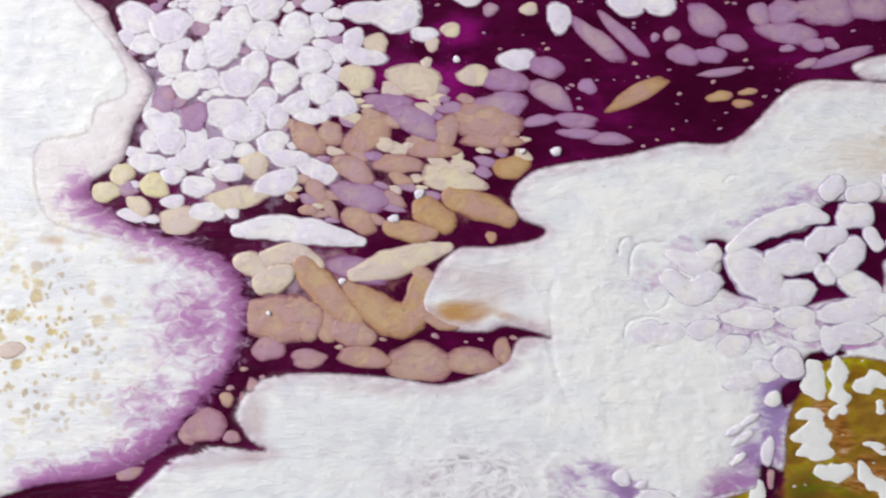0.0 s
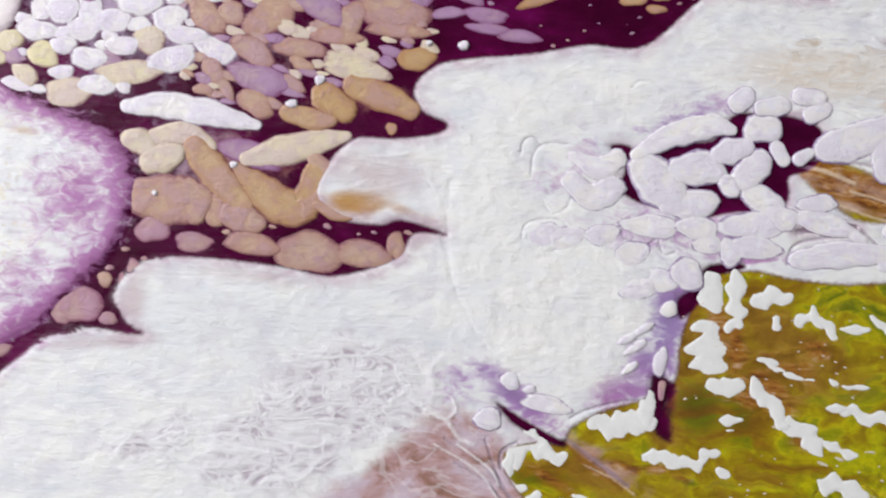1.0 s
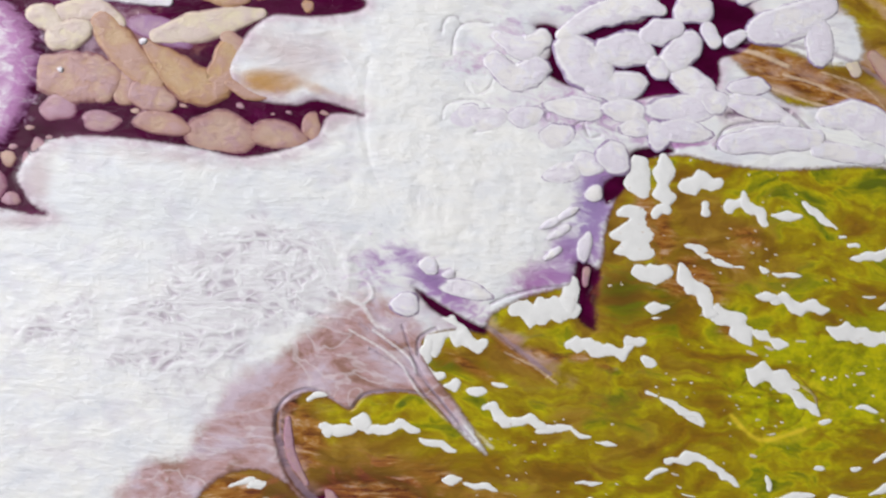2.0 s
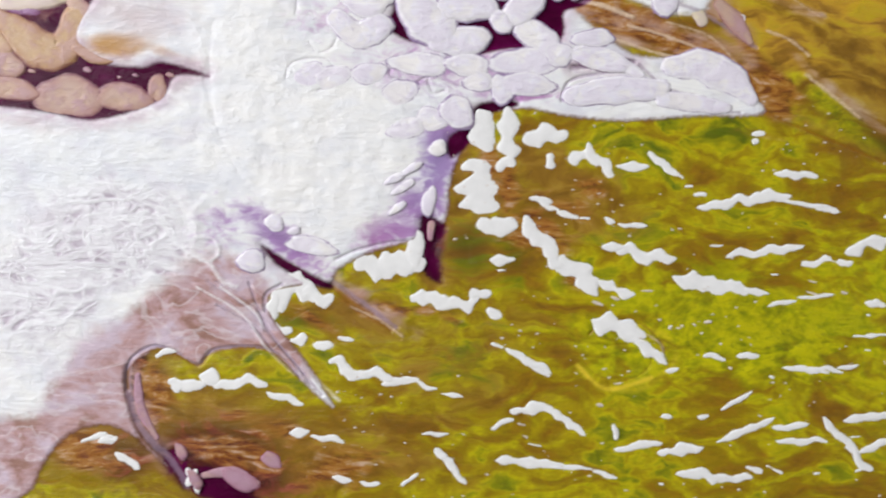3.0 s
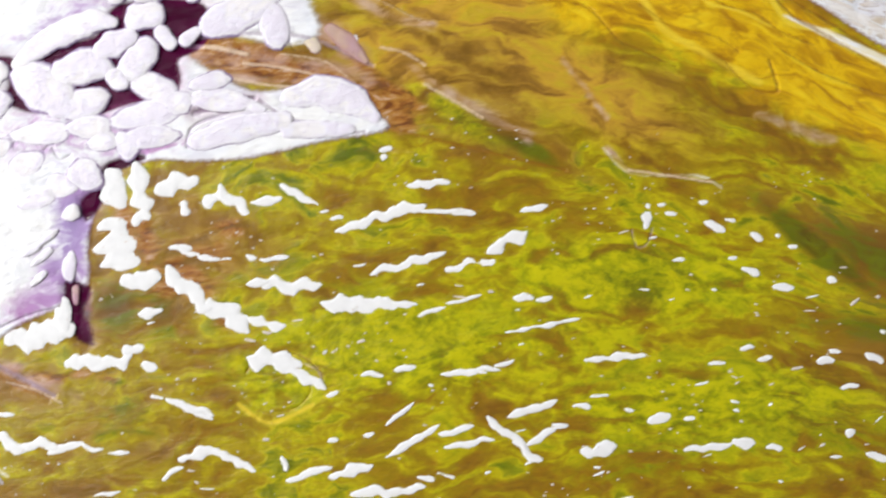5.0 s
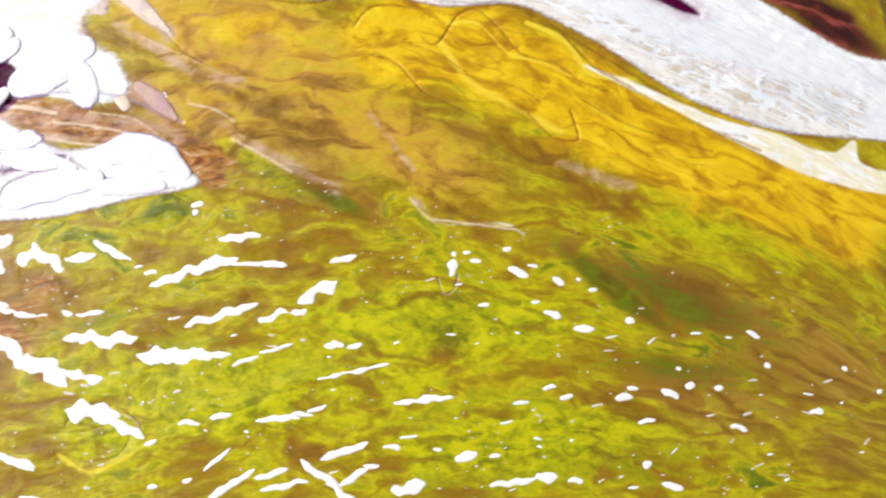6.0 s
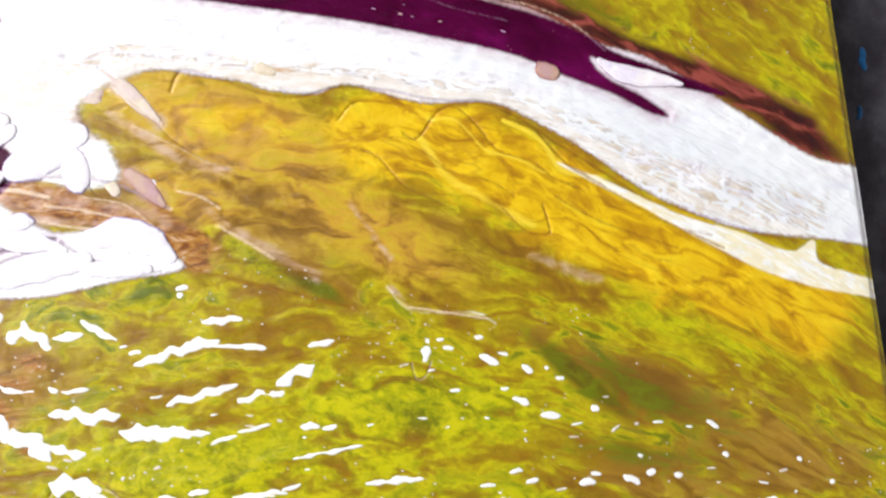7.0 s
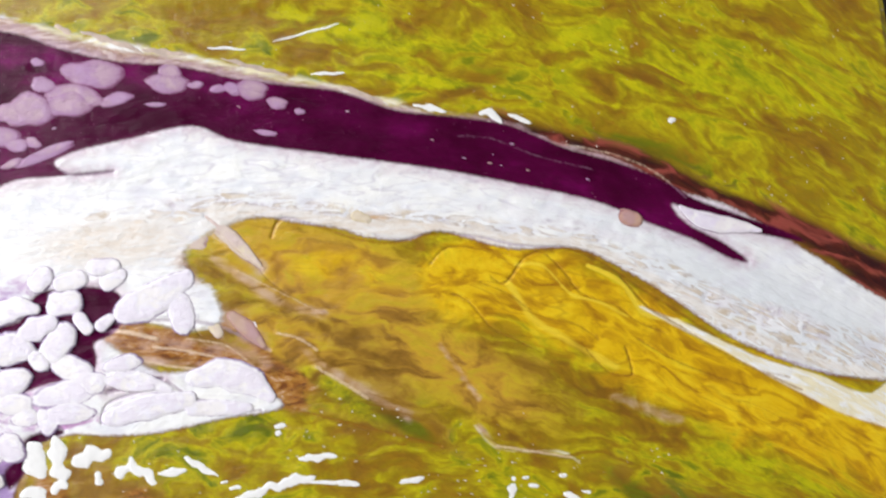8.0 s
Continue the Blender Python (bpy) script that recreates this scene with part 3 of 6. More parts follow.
    fields["brown"] = np.clip(blobs(x, y, (286.5, -89.7, 31.53, 15.76, -18, 0.7), (58.2, -101.0, 39.88, 10.64, -3, 0.7), (186.4, 1.6, 48.86, 17.77, -32, 0.8), (314.4, -83.5, 39.82, 16.85, -23, 0.75), (211.4, -11.5, 36.55, 12.65, -19, 0.8), (176.0, -5.0, 47.39, 15.80, -33, 0.85), (286.5, -64.1, 42.33, 7.56, -30, 0.9), (27.6, -99.3, 43.68, 14.56, -8, 0.95), (108.4, -37.4, 35.44, 13.63, -8, 0.8), (86.6, -76.1, 34.96, 25.55, 2, 0.5), (88.4, -49.1, 16.25, 14.90, 2, 0.8), (318.9, -105.5, 23.05, 12.29, -8, 0.6), (67.5, -68.7, 21.49, 5.37, -13, 0.7), (138.5, 2.4, 27.74, 6.17, -11, 1.0)), 0, 1)
    fields["lime"] = blobs(x, y, (197.3, -71.0, 45.67, 22.14, -4, 0.6), (236.7, -94.0, 56.34, 16.31, -8, 0.85), (219.3, -60.0, 48.46, 13.22, -8, 0.9), (129.8, -74.6, 24.38, 12.19, -18, 0.7), (181.7, -16.1, 21.61, 5.04, -40, 0.75), (159.5, -68.6, 42.94, 18.61, -8, 0.85), (283.3, 66.7, 80.73, 19.38, -16, 0.55), (196.9, 84.9, 34.79, 7.91, -18, 0.7), (212.9, 69.7, 20.61, 2.22, -12, 1.0), (296.3, -49.0, 39.43, 4.55, -28, 0.6))
    # the spot at (160, -23) paints shadow and brown under the white tongue
    fields["moss"] = blobs(x, y, (280.4, -63.1, 34.42, 10.04, -30, 0.75), (262.8, -103.3, 36.99, 8.54, -8, 0.5), (103.4, -52.9, 8.02, 9.36, 1, 0.7), (146.5, -53.8, 16.32, 6.80, 1, 0.45), (53.5, -70.1, 11.75, 2.87, 1, 0.7), (241.1, 50.0, 31.87, 4.78, -24, 0.6), (218.0, -103.4, 27.75, 8.33, 1, 0.5), (264.6, -57.8, 23.95, 4.19, -46, 1.0), (276.6, -79.2, 39.18, 8.29, -16, 0.6), (195.1, -23.9, 15.95, 3.19, -33, 0.8), (272.6, 44.4, 28.90, 5.62, -26, 0.75), (160.1, -23.1, 23.45, 3.45, -23, 0.4), (92.5, -51.6, 8.13, 8.13, 2, 0.8), (229.1, 72.1, 19.11, 6.37, -31, 0.5))
    fields["gold"] = np.clip(np.maximum(along(x, y, [(216.3, 12.8), (238.0, 7.3), (263.4, -8.1), (288.7, -25.2), (329.4, -47.1)], 12.5, 1.0), blobs(x, y, (182.5, 21.1, 31.26, 7.82, -21, 0.42), (238.1, 8.9, 20.60, 7.92, -21, 1.0))), 0, 1)
    fields["rust"] = np.maximum(along(x, y, [(230.5, 55.6), (248.9, 47.9), (269.0, 40.7), (287.1, 30.0), (310.1, 18.5), (334.4, 3.4)], 4.6, 1.0), np.maximum(along(x, y, [(102.1, 94.6), (126.4, 87.4), (146.2, 82.3)], 3.5, 0.5), blobs(x, y, (331.7, 1.8, 20.70, 5.41, -37, 1.0), (37.1, -104.3, 19.86, 9.27, -18, 1.0), (16.7, -94.4, 3.97, 11.91, 14, 0.9), (84.4, -50.6, 2.71, 8.12, 2, 1.0))))
    fields["pale"] = np.maximum.reduce([
        0.78 * smooth(inside_by(x, y, [(264.6, 0.9), (275.6, -4.5), (287.2, -11.5), (299.0, -18.0), (312.6, -23.7), (326.0, -30.5), (332.8, -28.0), (333.9, -34.0), (344.2, -39.2), (362.7, -46.4), (362.2, -50.7), (345.1, -44.9), (329.6, -40.2), (314.6, -32.9), (301.4, -24.3), (288.4, -14.8), (275.3, -6.5)]), -0.9, 0.7),
        along(x, y, [(215.3, -27.1), (221.6, -34.3), (237.6, -36.7), (243.1, -40.4)], 0.6, 0.42), along(x, y, [(40.4, -61.7), (46.2, -72.2), (57.4, -83.8), (63.0, -88.9)], 0.7, 0.45), along(x, y, [(105.3, 95.5), (126.5, 88.7), (156.9, 79.6), (175.2, 73.9), (190.5, 68.7), (208.9, 62.1)], 1.8, 0.55)])
    fields["magenta"] = blobs(x, y, (-2.5, 52.7, 23.36, 17.52, 0, 0.9), (6.3, 66.1, 11.74, 8.80, 0, 0.9), (47.4, 66.2, 29.41, 8.82, -10, 0.5), (107.6, 85.8, 24.70, 9.26, -14, 0.7))
    fields["amber"] = blobs(x, y, (5.5, -5.8, 8.59, 3.72, 5, 1.0), (17.7, -6.9, 7.16, 2.29, -10, 0.6), (-75.6, 7.1, 5.73, 1.72, -5, 0.6), (-98.7, 12.4, 5.73, 2.29, -5, 0.5), (193.2, 33.4, 7.07, 1.88, -11, 0.8))
    fields["ash"] = blobs(x, y, (10.5, 1.6, 17.24, 8.62, -8, 0.75), (20.5, -11.2, 8.59, 7.16, 0, 0.7), (-10.9, -25.4, 34.12, 3.13, 0, 0.55), (25.0, 13.2, 8.66, 4.33, 0, 0.5), (-46.3, -32.3, 4.25, 8.49, 0, 0.8), (-53.2, -42.8, 15.51, 2.26, 8, 0.8))
    fields["skirt"] = np.minimum(inside_by(x, y, [(-95.7, 76.4), (-88.8, 68.2), (-82.0, 59.2), (-80.8, 50.3), (-87.9, 46.9), (-90.6, 40.0), (-102.1, 37.5), (-103.5, 29.0), (-101.1, 20.3), (-95.9, 16.0), (-77.1, 11.7), (-61.3, 10.2), (-51.6, 30.5), (-52.5, 81.0), (-95.9, 83.9)]), 6.0)
    fields["bed"] = blobs(x, y, (-57.8, 48.2, 27.61, 27.61, 0, 0.95), (-22.7, 30.6, 28.95, 15.92, -10, 0.55), (-29.7, 1.6, 21.50, 12.90, -10, 0.8), (10.6, 42.3, 16.02, 8.74, -5, 0.6), (7.7, 20.4, 11.56, 4.34, 0, 0.7))
    fields["earth"] = smooth(x - 0.6 * y, -50.0, -18.0)
    fields["soft"] = blobs(x, y, (-53.9, -4.1, 10.00, 22.85, 10, 1.0), (-63.3, -28.8, 11.32, 11.32, 40, 1.0), (-68.6, 13.1, 22.97, 5.74, -18, 0.9), (37.2, -105.6, 18.53, 10.59, 2, 0.8), (87.2, -53.2, 8.12, 9.47, 2, 0.3))
    fields["seam"] = np.maximum.reduce([along(x, y, p, w, k) for p, w, k in (
        ([(3.3, 5.1), (14.8, 3.4), (22.7, 0.9), (26.3, -6.9), (27.3, -12.6), (30.4, -24.0)], 1.0, 0.42),
        ([(115.7, -12.1), (126.8, -10.0), (133.8, -10.6), (143.8, -14.8)], 0.5, 0.7),
        ([(132.5, -5.4), (136.6, -9.1), (139.7, -10.9)], 0.6, 1.0),
        ([(116.2, -6.9), (123.9, -5.5), (130.9, -5.0)], 0.9, 1.0),
        ([(143.4, -15.4), (150.3, -15.8), (157.3, -16.3)], 0.6, 0.9),
        ([(12.8, -82.7), (13.5, -89.3), (16.9, -97.1), (23.9, -104.1), (28.1, -109.8)], 1.1, 1.0),
        ([(40.4, -61.7), (44.9, -71.5), (51.9, -80.0), (59.0, -87.7)], 0.45, 1.0),
        ([(33.3, -67.3), (42.2, -72.3), (49.3, -80.1), (57.6, -86.4)], 0.4, 0.9),
        ([(60.5, -60.9), (67.4, -65.4), (75.7, -71.1)], 0.9, 1.0),
        ([(108.7, 55.6), (112.4, 53.7), (123.2, 53.5)], 0.5, 0.9),
        ([(118.7, 12.1), (133.1, 11.3), (147.3, 8.2), (161.0, -0.1)], 0.8, 0.9),
        ([(219.6, -48.2), (220.4, -52.5), (223.2, -51.7), (224.8, -48.2)], 0.4, 0.8))])
    fields["blush"] = np.maximum.reduce([along(x, y, p, w * 1.5, 0.6) for p, w in (
        ([(145.5, 38.3), (152.8, 31.5), (161.4, 23.1)], 2.2), ([(147.9, 26.8), (157.3, 19.1), (166.8, 12.0), (176.8, 8.7)], 1.6), ([(149.9, 11.6), (154.4, 5.9), (157.0, 3.4)], 3.2), ([(168.5, 0.6), (177.9, -8.0), (187.4, -15.9), (197.1, -22.6)], 1.5),
        ([(118.3, 7.7), (135.2, 4.3), (149.5, 1.2), (160.6, -3.8)], 2.2), ([(117.7, 1.9), (131.9, -0.1), (146.1, -2.9)], 1.2), ([(208.2, -3.9), (212.0, -10.4), (216.9, -20.0)], 1.0), ([(254.8, -22.9), (263.5, -27.7), (272.3, -31.4)], 1.6), ([(216.1, -27.5), (221.4, -34.2)], 0.9), ([(60.4, -60.3), (68.7, -65.3), (81.1, -72.3)], 2.0), ([(13.5, -84.0), (16.1, -94.4), (23.9, -104.7)], 3.0))])
    fields["ochre"] = blobs(x, y, (178.1, 20.6, 44.26, 14.75, -25, 1.0), (212.0, -10.4, 38.99, 13.50, -37, 0.75), (165.7, 2.4, 23.44, 10.26, -32, 0.7))
    # bluish-grey white; also paints in the weaker light at the band's right end
    fields["chill"] = blobs(x, y, (304.3, -3.0, 53.14, 11.27, -30, 0.95), (-24.3, -37.6, 46.20, 9.80, 3, 0.5))
    fields["banded"] = smooth(x, 70.0, 140.0) * smooth(y + 0.3 * (x - 150), -25.0, 5.0)
    fields["torn"] = np.maximum(along(x, y, [(96.3, 98.0), (126.3, 86.8), (156.8, 79.0), (187.5, 69.8), (218.1, 59.6), (248.9, 47.9)], 10.0, 1.0), along(x, y, [(116.5, 14.1), (141.3, 31.8), (145.5, 11.0)], 14.0, 1.0))
    fields["ink"] = strokes(x, y,
        (0.55, 0.9, [(115.1, -12.1), (122.9, -10.9), (132.9, -9.5), (141.6, -11.8), (147.1, -14.3)]),
        (0.5, 0.9, [(113.7, -15.0), (115.5, -10.2), (122.8, -8.0), (132.9, -6.7)]),
        (0.45, 0.6, [(46.9, -12.3), (47.8, -8.8), (52.2, -7.1), (57.1, -7.5), (58.7, -12.3), (54.7, -15.0)]),
        (0.5, 0.75, [(71.9, -10.3), (72.9, -7.4), (78.0, -5.4), (83.0, -6.2), (90.0, -5.0)]),
        (0.5, 0.75, [(72.2, -10.7), (77.6, -12.4), (81.7, -10.0), (87.4, -12.1), (94.5, -13.4)]),
        (0.5, 0.75, [(93.5, -5.4), (95.1, -10.6), (97.7, -14.2), (101.7, -15.5)]),
        (0.5, 0.7, [(98.3, -6.5), (100.1, -10.9), (103.4, -15.5)]),
        (0.5, 0.7, [(81.0, -10.8), (82.6, -14.2), (85.4, -13.6)]),
        (0.45, 0.6, [(45.7, 8.7), (46.4, 12.0), (48.8, 13.2), (50.6, 11.2)]))
    fields["ink"] = np.maximum(fields["ink"], strokes(x, y,
        (0.45, 0.6, [(48.5, 3.6), (49.1, 9.1), (51.9, 11.8), (57.5, 11.9)]),
        (0.45, 0.55, [(73.0, 27.2), (75.1, 29.1), (78.7, 28.7), (81.6, 26.6)]),
        (0.45, 0.55, [(51.9, -2.9), (54.2, -5.6), (57.6, -4.2), (58.8, -1.3)]),
        (0.5, 0.65, [(108.4, -4.7), (112.7, -3.0), (114.9, -7.1), (122.8, -8.7)]),
        (0.8, 0.38, [(28.8, 1.1), (28.3, -8.7), (29.7, -19.7), (32.4, -27.8), (38.8, -38.4), (48.8, -47.3), (58.6, -51.5)]),
        (0.45, 0.8, [(30.7, -61.7), (40.5, -67.9), (46.3, -74.2), (53.5, -81.8), (56.4, -85.8)]),
        (0.4, 0.7, [(32.7, -61.6), (41.8, -67.1), (44.8, -71.6)]),
        (0.7, 1.0, [(59.8, -61.5), (66.2, -66.5), (74.7, -71.7)]),
        (0.35, 0.8, [(62.6, -62.4), (70.4, -67.9)])))
    fields["ink"] = np.maximum(fields["ink"], strokes(x, y,
        (0.55, 1.0, [(13.1, -87.9), (13.3, -81.4), (18.3, -77.6), (23.7, -78.7), (29.3, -81.7), (33.1, -77.8), (42.4, -77.0), (47.9, -78.7), (53.6, -83.7)]),
        (0.5, 0.8, [(60.9, -55.4), (65.6, -53.1), (72.4, -51.1), (77.9, -50.4)]),
        (0.6, 0.9, [(44.6, -68.3), (44.6, -64.3), (48.3, -61.8)]),
        (0.5, 0.8, [(212.8, 10.0), (217.3, 7.2), (222.8, -0.5), (228.7, -4.3), (236.1, -9.1)]),
        (0.5, 0.8, [(224.3, 13.5), (228.1, 11.5), (234.4, 18.0), (240.0, 18.2), (246.3, 10.4)]),
        (0.5, 0.8, [(246.2, 9.6), (250.5, 5.2), (258.1, 2.0), (263.9, -3.4), (271.5, -7.4)]),
        (0.5, 0.8, [(248.8, -9.7), (254.4, -16.6), (260.3, -18.2), (260.4, -14.1), (259.6, -10.1)]),
        (0.5, 0.8, [(263.4, -8.1), (273.7, -15.6), (285.9, -21.7), (295.1, -25.9)]),
        (0.55, 0.9, [(260.6, 9.6), (267.5, 0.2), (274.9, -5.4), (283.8, -12.3), (294.2, -19.4), (307.8, -27.3)])))
    fields["ink"] = np.maximum(fields["ink"], strokes(x, y,
        (0.5, 0.7, [(221.0, 12.3), (228.5, 8.3), (237.3, 1.0), (246.5, -2.3), (252.3, -6.9)]),
        (0.5, 0.7, [(288.1, -16.4), (295.7, -20.4), (305.0, -23.5)]),
        (0.5, 0.7, [(207.4, 18.5), (212.6, 22.7), (222.0, 21.7), (229.7, 19.3)]),
        (0.6, 0.85, [(164.6, 30.9), (168.3, 35.9), (177.4, 32.7), (189.4, 27.5), (198.7, 25.7), (208.3, 27.1), (222.4, 24.8), (233.1, 21.3), (245.7, 19.2), (254.8, 15.0), (263.6, 7.7), (275.4, -1.5), (287.2, -10.7), (305.6, -19.1), (317.9, -24.4), (328.8, -28.0)]),
        (0.45, 0.8, [(134.8, 12.1), (139.8, 16.3), (142.0, 6.7), (148.0, 4.5)]),
        (0.6, 0.9, [(163.1, -15.9), (178.1, -21.5), (193.2, -27.1), (205.3, -31.5)]),
        (0.4, 0.7, [(146.7, 39.1), (155.2, 30.3), (163.4, 18.5), (175.0, 9.4)]),
        (0.45, 0.8, [(122.0, -71.2), (126.0, -67.7), (134.2, -68.2), (139.7, -72.9), (139.8, -76.9)]),
        (0.5, 0.6, [(120.7, -77.3), (124.9, -81.2), (133.0, -81.1), (137.1, -77.0), (134.3, -73.0), (126.1, -73.8)])))
    fields["milk"] = strokes(x, y,
        (0.9, 0.5, [(0.5, 5.7), (12.0, 4.5), (22.0, 1.6), (25.1, -2.7), (26.9, -9.8)]),
        (0.5, 0.6, [(3.3, 7.4), (10.5, 5.9), (17.7, 7.1)]),
        (1.0, 0.55, [(26.3, -56.0), (27.2, -49.9), (26.3, -45.9), (28.1, -43.1)]),
        (0.9, 0.7, [(26.5, -55.3), (30.4, -57.1), (34.1, -61.6), (37.5, -62.7)]),
        (0.5, 0.8, [(27.3, -51.2), (31.4, -51.7), (33.0, -54.9), (30.4, -57.1), (26.9, -55.9)]),
        (0.45, 0.8, [(28.1, -63.2), (39.2, -69.3), (45.1, -76.9), (52.2, -83.1)]),
        (0.45, 0.8, [(33.5, -62.9), (41.9, -68.5), (44.2, -72.3)]),
        (0.5, 0.7, [(64.9, -66.6), (71.8, -69.5), (77.5, -73.2)]))
    fields["milk"] = np.maximum(fields["milk"], strokes(x, y,
        (0.5, 0.7, [(135.1, -70.4), (139.2, -72.9), (140.0, -76.9)]),
        (0.5, 0.8, [(220.8, -33.3), (231.6, -36.1), (240.8, -38.7)])))
    fields["sunny"] = strokes(x, y,
        (0.8, 1.0, [(251.5, 13.8), (260.4, 8.1), (265.8, -1.2), (275.0, -4.6), (280.8, -10.0), (289.9, -15.0)]),
        (0.6, 0.8, [(231.0, 16.0), (238.8, 15.1), (245.8, 6.5), (253.5, 3.3), (260.9, -1.5)]),
        (1.6, 0.7, [(228.9, 11.4), (234.1, 1.4), (242.9, -5.9), (256.2, -15.2)]),
        (0.6, 0.8, [(289.8, -15.8), (301.9, -22.7), (311.0, -27.6), (323.2, -33.8)]),
        (1.6, 0.45, [(134.2, -68.9), (141.1, -71.5), (142.5, -76.9), (134.4, -83.8), (123.5, -82.6)]),
        (1.0, 0.7, [(119.4, -78.6), (126.3, -83.9), (137.1, -81.0)]))
    fields["russet"] = np.clip(along(x, y, [(117.6, 10.1), (131.0, 4.8), (145.9, -1.5), (159.1, -9.2), (166.3, -14.7)], 5.0, 1.0) + along(x, y, [(148.5, 9.1), (155.7, 3.6), (164.2, -5.1), (172.8, -12.3)], 2.2, 0.55), 0, 1)
    fields["milk"] = np.maximum(fields["milk"], strokes(x, y,
        (0.8, 0.95, [(116.1, 10.3), (123.7, 8.7), (130.4, 6.4)]),
        (0.6, 0.8, [(129.4, 4.2), (138.5, 2.1), (150.5, -2.0)]),
        (0.6, 0.8, [(126.8, 0.6), (135.0, -1.9), (142.6, -3.5)]),
        (0.5, 0.7, [(138.8, 5.5), (149.4, 2.4), (156.5, -4.3)]),
        (0.7, 0.7, [(163.6, 4.3), (169.6, 2.1), (173.9, -1.5)]),
        (0.8, 0.7, [(173.4, -6.1), (180.7, -11.6), (186.5, -16.2)]),
        (0.5, 0.7, [(149.2, 32.5), (156.5, 27.1), (161.5, 22.6)]),
        (0.5, 0.6, [(154.5, 22.6), (166.2, 15.0), (176.5, 8.4)])))
    fields["sepia"] = np.maximum(along(x, y, [(90.0, 99.0), (126.0, 86.5), (157.0, 78.5), (187.0, 70.0), (218.0, 60.0), (249.0, 48.0), (280.0, 33.0)], 4.0, 0.9), blobs(x, y, (143.8, 25.3, 8.4, 5.6, -30, 0.9), (153.5, 28.9, 8.4, 2.8, -40, 0.7), (133.5, 30.2, 9.8, 3.5, -10, 0.5)))
    fields["rust"] = np.maximum(fields["rust"], np.maximum(along(x, y, [(15.8, -80.5), (13.8, -87.2), (17.1, -96.4), (24.0, -104.1), (28.2, -109.3)], 2.6, 0.9), blobs(x, y, (39.7, -100.0, 16.8, 7.0, -15, 0.75), (12.3, -104.3, 11.2, 8.4, 0, 0.7), (110.5, -44.9, 11.2, 7.0, -40, 0.5), (95.3, -35.7, 4.2, 8.4, 20, 0.5), (67.8, -65.5, 9.8, 2.8, -25, 0.6))))
    # faint pinkish lines in the wine, and its grey highlight painted as a streak
    fields["milk"] = np.maximum(fields["milk"], strokes(x, y, (0.6, 0.5, [(219.1, 53.8), (228.5, 52.1), (240.6, 46.0), (256.1, 40.5)]), (0.6, 0.6, [(248.9, 48.4), (262.9, 43.8), (273.5, 37.9), (281.5, 29.8)])))
    fields["russet"] = np.maximum(fields["russet"], blobs(x, y, (96.6, -31.5, 4.2, 9.8, 10, 0.75), (106.5, -47.7, 9.8, 6.3, -40, 0.75), (119.0, -58.3, 5.6, 4.2, -40, 0.6), (74.2, -55.2, 8.4, 2.5, 20, 0.8), (85.3, -67.2, 11.2, 2.8, -5, 0.6), (67.8, -67.5, 9.8, 2.0, -25, 0.7), (50.1, -95.8, 16.8, 4.2, -10, 0.7), (114.6, -40.7, 11.2, 3.5, -15, 0.65), (164.0, -21.5, 8.4, 2.0, -10, 0.6)))
    fields["russet"] = np.maximum(fields["russet"], blobs(x, y, (4.0, -102.7, 12.6, 5.6, -10, 0.95), (19.7, -87.7, 5.6, 9.8, 10, 0.9), (63.7, -104.7, 15.4, 7.0, 0, 0.75), (39.6, -101.6, 16.8, 6.3, -10, 0.8), (56.9, -70.4, 9.8, 2.0, -30, 0.85), (74.2, -66.5, 8.4, 2.2, -10, 0.8), (101.5, -36.3, 4.2, 8.4, 10, 0.85), (110.0, -45.6, 9.8, 4.2, -40, 0.85), (122.0, -35.5, 8.4, 3.5, -20, 0.7)))
    fields["net"] = np.clip(along(x, y, [(114.2, 39.4), (134.3, 39.6), (153.2, 41.6), (171.6, 37.8), (189.9, 31.7), (208.7, 30.2), (230.3, 24.3), (245.9, 21.5), (261.1, 14.4), (275.9, 3.2), (290.7, -7.9), (313.9, -17.6), (332.2, -24.4)], 4.2, 1.0) + along(x, y, [(273.1, 6.7), (291.3, -3.2), (309.7, -11.6), (332.9, -18.9)], 7.0, 0.7), 0, 1)
    fields["lobe"] = smooth(inside_by(x, y, [(28.8, 1.1), (28.3, -8.7), (29.7, -19.7), (32.4, -27.8), (38.8, -38.4), (48.8, -47.3), (58.6, -51.5), (70.8, -46.0), (75.8, -36.1), (79.5, -24.9), (74.9, -15.4), (60.7, -10.7), (49.3, -5.9), (45.8, 6.6), (59.2, 18.9), (85.9, 26.7), (64.5, 28.0), (40.8, 21.9), (30.1, 12.5)]), -4.0, 5.0)
    # relief: thick white over thin wine, small swells in the green
    swell = np.sin(x * 0.21 + 3 * np.sin(y * 0.13)) * np.sin(y * 0.37 + 2 * np.sin(x * 0.09))
    z = 0.05 * swell * smooth(green, -2, 3) - 0.45 * smooth(purple, -1.6, 1.2) - 0.22 * smooth(green, -0.9, 0.6) - 0.16 * fields["ink"] + 0.10 * fields["milk"] + 0.12 * fields["lobe"]
    z -= 0.9 * smooth(np.minimum(np.minimum(-u, v), np.minimum(u + WIDE, HIGH - v)), 2.2, 0.0)
    rows, cols = x.shape
    mesh = bpy.data.meshes.new("paint_film")
    mesh.vertices.add(x.size)
    mesh.vertices.foreach_set("co", (np.stack([x, y, z], -1) * MM).astype(np.float32).ravel())
    i = np.arange(x.size).reshape(rows, cols)
